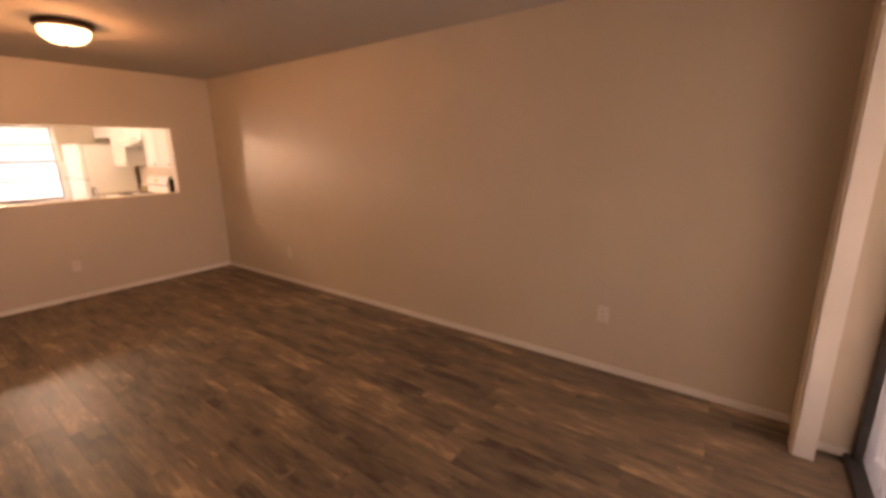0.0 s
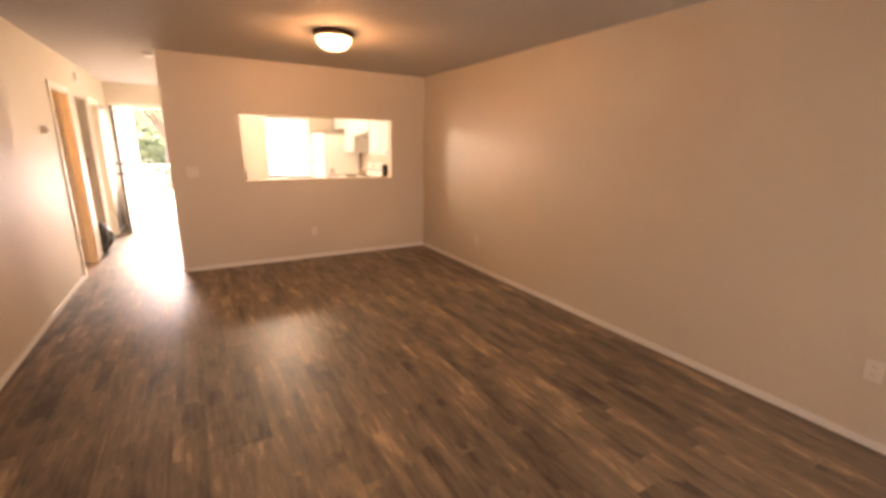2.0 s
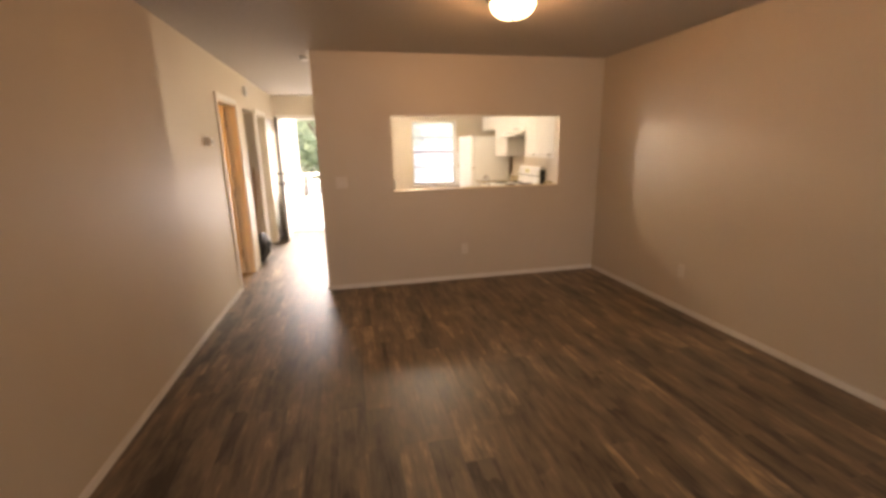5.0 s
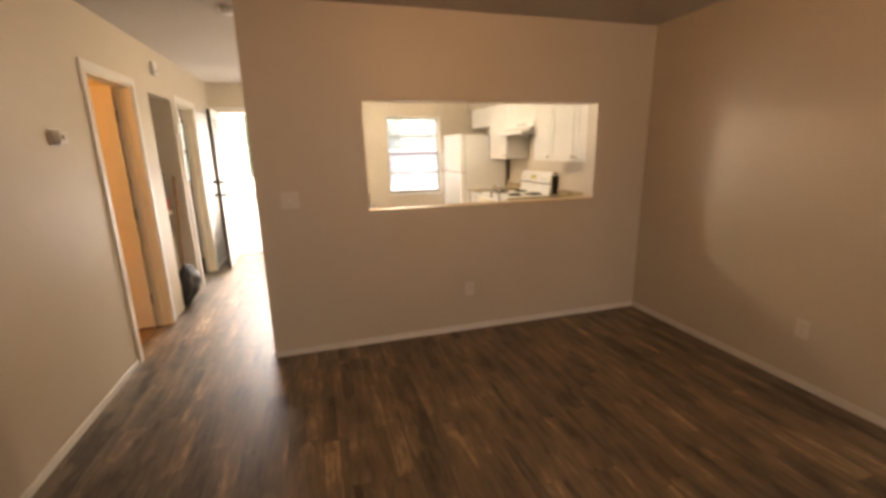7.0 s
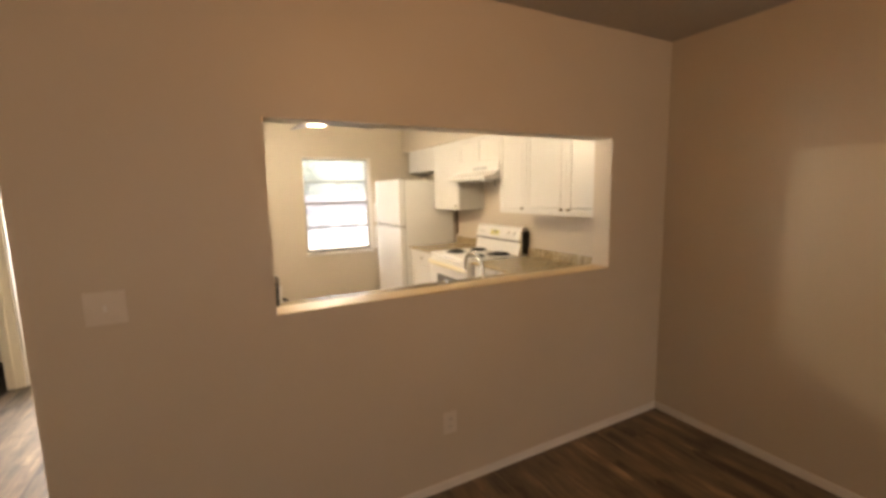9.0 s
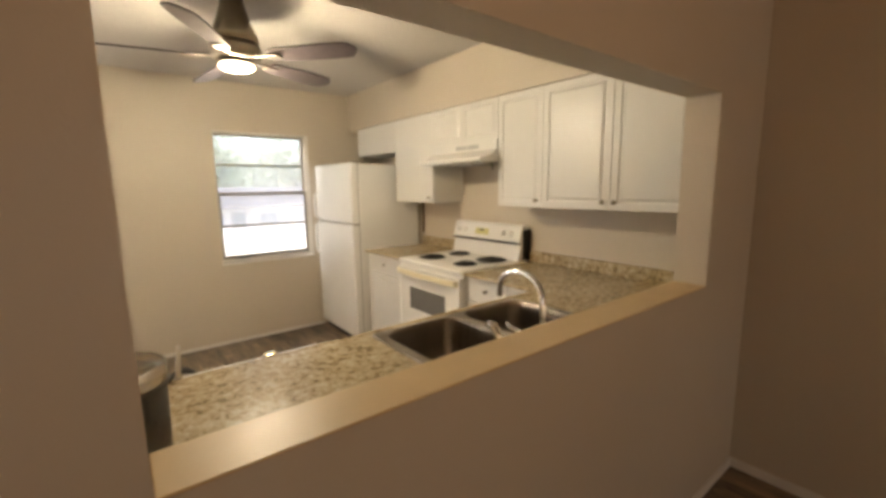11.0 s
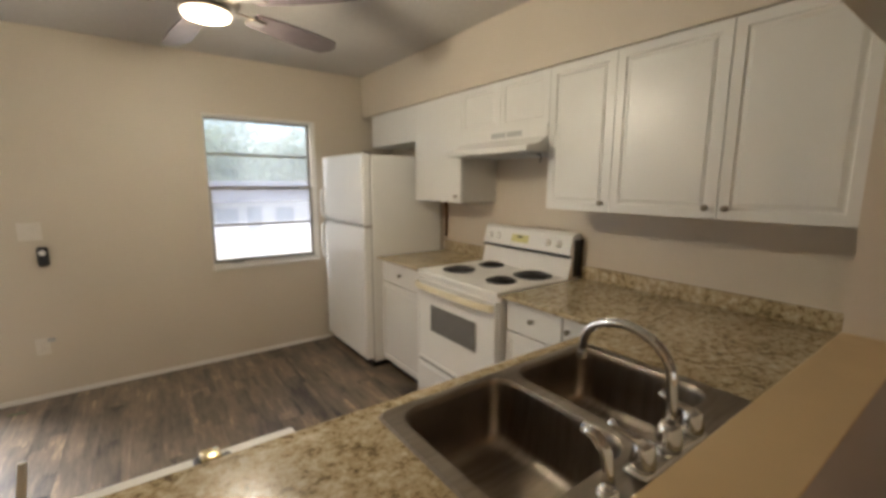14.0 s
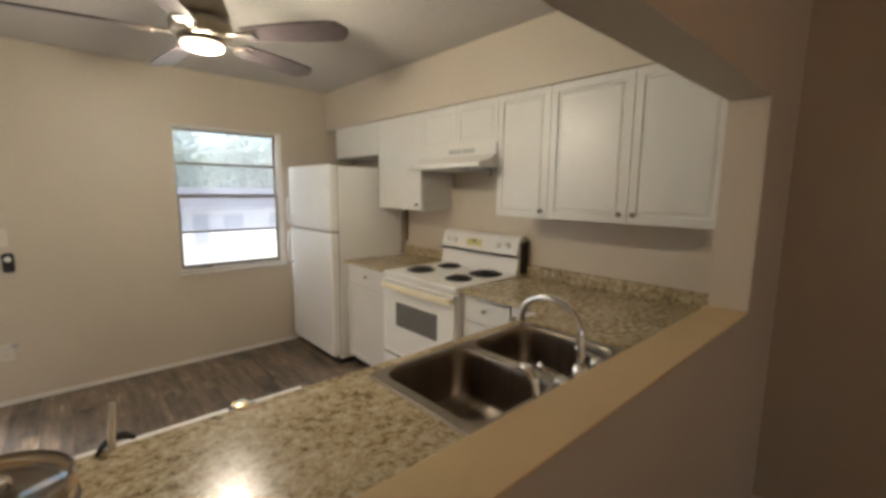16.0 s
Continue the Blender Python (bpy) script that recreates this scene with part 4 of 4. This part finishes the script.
part("front_nosing", box((2.330 - 2.66, 6.783 - 6.75, 0.018), (2.338 - 2.66, 7.370 - 6.75, 0.037), 0.003), M_STONE, wt)
part("peninsula_nosing", box((0.42 - 2.66, 6.775 - 6.75, 0.018), (2.338 - 2.66, 6.783 - 6.75, 0.037), 0.003), M_STONE, wt)
wt2 = thing("worktop", (2.66, 8.435, part_z0), "short granite-look laminate worktop between range and fridge", "worktop")
part("top", box((2.330 - 2.66, -0.300, 0.020), (0.339, 0.305, 0.038), 0.003), M_STONE, wt2)
part("backsplash", box((2.978 - 2.66, -0.300, 0.039), (0.339, 0.305, 0.118), 0.004), M_STONE, wt2)

pen = thing("sink_base_cabinet", (1.76, 6.45, 0), "white base cabinet under the kitchen sink", "cabinet", group="base cabinets")
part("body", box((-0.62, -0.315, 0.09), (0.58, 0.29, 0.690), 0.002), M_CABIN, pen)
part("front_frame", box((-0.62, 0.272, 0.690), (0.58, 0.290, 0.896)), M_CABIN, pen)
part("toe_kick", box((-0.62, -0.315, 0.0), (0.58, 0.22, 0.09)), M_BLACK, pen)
for k in range(2):
    part("door", panelled(bmesh.new(), (-0.61 + 0.595 * k, 0.291, 0.10), (-0.02 + 0.595 * k, 0.310, 0.69), 1, 1, rail=0.05), M_CAB, pen)

dw = thing("dishwasher", (0.83, 6.47, 0), "white dishwasher standing slightly proud of the worktop", "dishwasher")
part("tub", box((-0.295, -0.33, 0.05), (0.295, 0.30, 0.86), 0.004), M_GREY, dw)
part("door", box((-0.30, 0.318, 0.11), (0.30, 0.368, 0.897), 0.006, 2), M_ENAMEL, dw)
part("mounting_tab", box((0.103, 0.322, 0.897), (0.142, 0.364, 0.912), 0.006, 2), M_BRASS, dw, "shiny bent metal tab", True)
part("latch", box((0.090, 0.318, 0.897), (0.103, 0.352, 0.908), 0.005), M_BLACK, dw)
part("latch", box((0.142, 0.318, 0.897), (0.160, 0.340, 0.906), 0.004), M_BLACK, dw)
tie = thing("cable_strap", (0.675, 6.80, 0.897), "white plastic strap standing up beside a black cord", "strap")
part("strap", tube([(-0.004, -0.020, 0.0), (-0.002, -0.018, 0.05), (0.003, -0.012, 0.085), (0.006, -0.006, 0.116)], [0.0075, 0.0075, 0.0070, 0.0065], 6), M_PLATE, tie)
part("cord", tube([(-0.030, -0.040, 0.022), (-0.018, -0.014, 0.026), (0.0, 0.004, 0.030), (0.022, 0.004, 0.029), (0.040, -0.012, 0.022)], [0.004, 0.008, 0.009, 0.010, 0.005], 8), M_BLACK, tie, "black cord", True)

# ---- sink and faucet ----
sk = thing("kitchen_sink", (1.711, 6.485, 0.915), "double-bowl stainless steel kitchen sink, water-stained", "sink")
sx0, sx1, sy0, sy1 = S[0] - 1.711, S[1] - 1.711, S[2] - 6.485, S[3] - 6.485
bowls = ((sx0 + 0.040, -0.018, sy0 + 0.092, sy1 - 0.030), (0.018, sx1 - 0.040, sy0 + 0.092, sy1 - 0.030))
bm = bmesh.new()
edges = []
for loop, zz in [(rounded_loop(sx0 + 0.006, sx1 - 0.006, sy0 + 0.006, sy1 - 0.006, 0.03), 0.006)] + [(rounded_loop(*b, 0.065), 0.006) for b in bowls]:
    vs = [bm.verts.new((x, y, zz)) for x, y in loop]
    edges += [bm.edges.new((vs[i], vs[(i + 1) % len(vs)])) for i in range(len(vs))]
bmesh.ops.triangle_fill(bm, edges=edges, use_beauty=True)
outer_hi, outer_lo = rounded_loop(sx0 + 0.006, sx1 - 0.006, sy0 + 0.006, sy1 - 0.006, 0.03), rounded_loop(sx0, sx1, sy0, sy1, 0.034)
va, vb = [bm.verts.new((x, y, 0.006)) for x, y in outer_hi], [bm.verts.new((x, y, 0.0005)) for x, y in outer_lo]
for i in range(len(va)):
    j = (i + 1) % len(va)
    bm.faces.new((va[i], va[j], vb[j], vb[i]))
bmesh.ops.remove_doubles(bm, verts=bm.verts, dist=1e-5)
part("rim", bm, M_STEEL, sk)
for b in bowls:
    bm = bmesh.new()
    rings = []
    for inset, z, r in ((0.0, 0.006, 0.065), (0.004, 0.001, 0.064), (0.007, -0.010, 0.062), (0.012, -0.08, 0.060), (0.018, -0.150, 0.058), (0.030, -0.170, 0.055), (0.055, -0.178, 0.045)):
        rings.append([bm.verts.new((x, y, z)) for x, y in rounded_loop(b[0] + inset, b[1] - inset, b[2] + inset, b[3] - inset, r)])
    for ra, rb in zip(rings, rings[1:]):
        for i in range(len(ra)):
            j = (i + 1) % len(ra)
            bm.faces.new((ra[i], ra[j], rb[j], rb[i]))
    bm.faces.new(rings[-1])
    bo = part("bowl", bm, M_STEEL, sk, smooth=True)
    cx, cy = (b[0] + b[1]) / 2, (b[2] + b[3]) / 2 - 0.04
    dr = part("drain", lathe([(0.046, -0.1775), (0.045, -0.174), (0.036, -0.174), (0.031, -0.1765)], 28, (cx, cy, 0), closed=False), M_STEEL, bo, "worn steel drain ring", True)
    part("strainer_basket", lathe([(0.031, -0.1765), (0.026, -0.1772), (0.012, -0.1772), (0.009, -0.170), (0.003, -0.168)], 24, (cx, cy, 0)), M_COIL, bo, "dark strainer basket", True)

fc = thing("kitchen_faucet", (1.722, 6.238, 0.921), "chrome gooseneck faucet with two lever handles", "faucet")
bm = bmesh.new()
add_box(bm, (-0.130, -0.026, 0.0), (0.130, 0.026, 0.014), 0.010, 2)
part("deck_plate", bm, M_CHROME, fc, smooth=True)
part("hub", lathe([(0.026, 0.014), (0.027, 0.03), (0.023, 0.058), (0.018, 0.070), (0.006, 0.072)], 20), M_CHROME, fc, smooth=True)
pts = [(0, 0, 0.065), (0, 0.001, 0.12), (0, 0.006, 0.165)]
for i in range(1, 13):
    t = math.pi * i / 12
    pts.append((0.002 * i, 0.006 + 0.114 * (1 - math.cos(t)), 0.162 + 0.082 * math.sin(t)))
pts.append((0.024, 0.235, 0.140))
part("spout", tube(pts, 0.0105, 12), M_CHROME, fc, smooth=True)
part("aerator", cyl((0.024, 0.235, 0.143), (0.024, 0.235, 0.125), 0.012, 0.012, 14), M_CHROME, fc)
for s in (-1, 1):
    h = part("handle_base", lathe([(0.024, 0.014), (0.026, 0.024), (0.021, 0.050), (0.019, 0.062), (0.005, 0.068)], 18, (s * 0.100, 0, 0)), M_CHROME, fc, smooth=True)
    part("lever", tube([(s * 0.100, 0.0, 0.060), (s * 0.100 - 0.012, 0.018, 0.070), (s * 0.100 - 0.020, 0.045, 0.078), (s * 0.100 - 0.022, 0.062, 0.090)], [0.011, 0.009, 0.007, 0.008], 10), M_CHROME, h, smooth=True)
sp = thing("sink_sprayer", (1.510, 6.240, 0.921), "chrome side sprayer in the sink deck", "sprayer")
part("collar", lathe([(0.022, 0), (0.022, 0.010), (0.016, 0.018), (0.006, 0.02)], 18), M_CHROME, sp, smooth=True)
part("wand", tube([(0, 0, 0.012), (0, 0.002, 0.05), (0, 0.010, 0.085), (0, 0.032, 0.108), (-0.002, 0.055, 0.110)], [0.012, 0.011, 0.012, 0.014, 0.013], 12), M_CHROME, sp, smooth=True)

cup = thing("canister", (0.533, 6.30, 0.915), "clear plastic canister with a tan translucent lid", "canister")
part("jar", lathe([(0.078, 0.0), (0.083, 0.005), (0.085, 0.200), (0.082, 0.200), (0.080, 0.008), (0.01, 0.008)], 40), M_CUP, cup, smooth=True)
lid = part("lid", lathe([(0.081, 0.196), (0.088, 0.202), (0.088, 0.236), (0.083, 0.240), (0.078, 0.232), (0.012, 0.230)], 40), M_LID, cup, "tan translucent lid", True)
part("lid_seal", lathe([(0.084, 0.196), (0.0895, 0.199), (0.0895, 0.204), (0.084, 0.207)], 40, closed=False), M_BLACK, cup, smooth=True)
part("lid_knob", lathe([(0.01, 0.229), (0.030, 0.231), (0.033, 0.240), (0.028, 0.246), (0.006, 0.247)], 20), M_LID, lid, smooth=True)

# ---- fridge ----
fr = thing("refrigerator", (2.245, 9.195, 0), "white top-freezer refrigerator with a dark door gap", "refrigerator")
fw = 0.415
part("body", box((0.075, -fw, 0.045), (0.72, fw, 1.685), 0.006, 2), M_ENAMEL, fr)
part("kick_grille", box((0.06, -fw + 0.01, 0.0), (0.30, fw - 0.01, 0.045)), M_BLACK, fr)
part("foot", box((0.10, -fw + 0.01, 0.0), (0.16, -fw + 0.05, 0.045)), M_BLACK, fr)
fz = part("freezer_door", box((0.0, -fw, 1.150), (0.068, fw, 1.700), 0.014, 3), M_ENAMEL, fr)
rf = part("fridge_door", box((0.0, -fw, 0.075), (0.068, fw, 1.138), 0.014, 3), M_ENAMEL, fr)
part("door_gasket", box((0.066, -fw + 0.006, 0.08), (0.076, fw - 0.006, 1.69)), M_GREY, fr)
for p, z0, z1 in ((fz, 1.165, 1.43), (rf, 0.80, 1.125)):
    part("handle", tube([(0.0, fw - 0.05, z0), (-0.035, fw - 0.05, z0 + 0.03), (-0.040, fw - 0.05, (z0 + z1) / 2), (-0.035, fw - 0.05, z1 - 0.03), (0.0, fw - 0.05, z1)], 0.012, 10), M_ENAMEL, p, smooth=True)
for z in (1.144, 1.702):
    part("hinge_cover", box((0.01, -fw - 0.002, z - 0.006), (0.075, -fw + 0.03, z + 0.006), 0.002), M_NICKEL, fr)
solo("power_cord", tube([(2.985, 8.735, 1.34), (2.985, 8.73, 1.2), (2.985, 8.735, 1.03)], 0.010, 8), M_BRONZE, "brown cord strip on the wall below the cabinet", "cord")
fob = thing("wall_remote", (0.337, YK, 0.985), "black remote holder on the kitchen wall", "remote")
part("body", box((-0.030, -0.034, -0.066), (0.030, 0.0, 0.066), 0.018, 3), M_BLACK, fob)
part("button", cyl((0, -0.034, 0.026), (0, -0.038, 0.026), 0.019, 0.017, seg=20), M_PLATE, fob, "pale round button", True)
plug = thing("plug_in", (0.318, YK - 0.007, 0.412), "small grey plug-in beside the outlet", "plug")
part("body", box((-0.02, -0.02, -0.012), (0.02, 0.0, 0.012), 0.004), M_GREY, plug)
plate("wall_outlet", (XR, 7.86, 1.12), 'x', -1, 0.075, 0.118, 'duplex', OUT, "outlet")

lf = bmesh.new()
for k in range(6):
    bmesh.ops.create_icosphere(lf, subdivisions=1, radius=0.012, matrix=Matrix.Translation((0.014 * k - 0.035, 0.006 * math.sin(k * 2.1), 0.006)) @ Matrix.Diagonal((1.0, 0.6, 0.4, 1)))
solo("leaf_scrap", lf, M_LEAF, "small scrap of green leaf on the floor by the wall", "leaf", (0.13, 9.48, 0.0))

# ---- ceiling fan ----
fan = thing("ceiling_fan", (1.152, 7.80, CEIL - 0.012), "five-blade ceiling fan with dark blades and a lit bowl", "ceiling fan")
part("canopy", lathe([(0.02, 0.012), (0.055, 0.012), (0.062, -0.03), (0.085, -0.10), (0.110, -0.165), (0.118, -0.20), (0.02, -0.21)], 32), M_NICKEL, fan, "brushed nickel housing", True)
part("motor", lathe([(0.02, -0.20), (0.112, -0.205), (0.125, -0.235), (0.120, -0.275), (0.100, -0.290), (0.02, -0.292)], 32), M_NICKEL, fan, smooth=True)
part("light_collar", lathe([(0.02, -0.290), (0.080, -0.2925), (0.090, -0.300), (0.090, -0.309), (0.02, -0.310)], 32), M_NICKEL, fan, smooth=True)
lb = part("light_bowl", lathe([(0.082, -0.308), (0.087, -0.316), (0.081, -0.328), (0.052, -0.336), (0.012, -0.338)], 32), M_FANLAMP, fan, "glowing frosted glass bowl", True)
lb.visible_shadow = False
FAN_A, FAN_R = -49.0, 0.66
for k in range(5):
    m = Matrix.Rotation(radians(FAN_A + 72 * k), 4, 'Z')
    bm = bmesh.new()
    n = 14
    outline = []
    for i in range(n + 1):
        t = i / n
        x = 0.20 + (FAN_R - 0.20) * t
        w = 0.046 + 0.022 * math.sin(min(1, t * 1.25) * math.pi * 0.62)
        if t > 0.86:
            w *= math.sqrt(max(0.0, 1 - ((t - 0.86) / 0.14) ** 2)) * 0.75 + 0.25
        outline.append((x, w))
    loop = [(x, w) for x, w in outline] + [(x, -w * 0.92) for x, w in reversed(outline)]
    tl, bl = [bm.verts.new((x, y, 0.004)) for x, y in loop], [bm.verts.new((x, y, -0.004)) for x, y in loop]
    bm.faces.new(tl)
    bm.faces.new(list(reversed(bl)))
    for i in range(len(loop)):
        j = (i + 1) % len(loop)
        bm.faces.new((tl[i], bl[i], bl[j], tl[j]))
    bmesh.ops.transform(bm, matrix=m @ Matrix.Translation((0, 0, -0.274)) @ Matrix.Rotation(radians(-14), 4, 'X'), verts=bm.verts)
    bl_ob = part("blade", bm, M_BLADE, fan)
    bm = box((0.105, -0.016, -0.281), (0.20, 0.016, -0.271), 0.003)
    add_box(bm, (0.18, -0.030, -0.288), (0.25, 0.030, -0.280), 0.003)
    bmesh.ops.transform(bm, matrix=m, verts=bm.verts)
    part("blade_arm", bm, M_NICKEL, bl_ob, "brushed nickel blade arm")

# ---- plank floor, last ----
floor = solo("floor", box((-3.88, -0.42, -0.03), (3.0, YK + 0.02, -0.0045)), M_SUB, "grey-brown weathered wood-look vinyl plank floor", "floor", kind="structure")
PW, PL = 0.152, 1.22


def plank_mesh(w, l):
    bm = bmesh.new()
    c = 0.0006
    g = 0.0003
    lo = [bm.verts.new((x, y, -0.0045)) for x, y in ((g, g), (w - g, g), (w - g, l - g), (g, l - g))]
    mi = [bm.verts.new((x, y, -c)) for x, y in ((g, g), (w - g, g), (w - g, l - g), (g, l - g))]
    hi = [bm.verts.new((x, y, 0.0)) for x, y in ((g + c, g + c), (w - g - c, g + c), (w - g - c, l - g - c), (g + c, l - g - c))]
    bm.faces.new(hi)
    for a_, b_ in ((lo, mi), (mi, hi)):
        for i in range(4):
            j = (i + 1) % 4
            bm.faces.new((a_[i], a_[j], b_[j], b_[i]))
    me = bpy.data.meshes.new("plank")
    bmesh.ops.recalc_face_normals(bm, faces=bm.faces)
    bm.to_mesh(me)
    bm.free()
    me.materials.append(M_PLANK)
    return me


meshes = {}
rng = random.Random(11)
x = XR - PW
col = 0
while x > -3.7:
    far = YK if x + PW > XH - 0.05 else 2.9
    x0 = max(x, -3.6)
    y = -0.42 - rng.uniform(0.05, 1.15)
    while y < far:
        a0, a1 = max(y, -0.42), min(y + PL, far)
        if a1 - a0 > 0.03:
            key = (round(x + PW - x0, 3), round(a1 - a0, 3))
            if key not in meshes:
                meshes[key] = plank_mesh(*key)
            ob = new("plank", meshes[key])
            ob.location = (x0, a0, 0)
            ob.parent = floor
        y += PL
    x -= PW
    col += 1
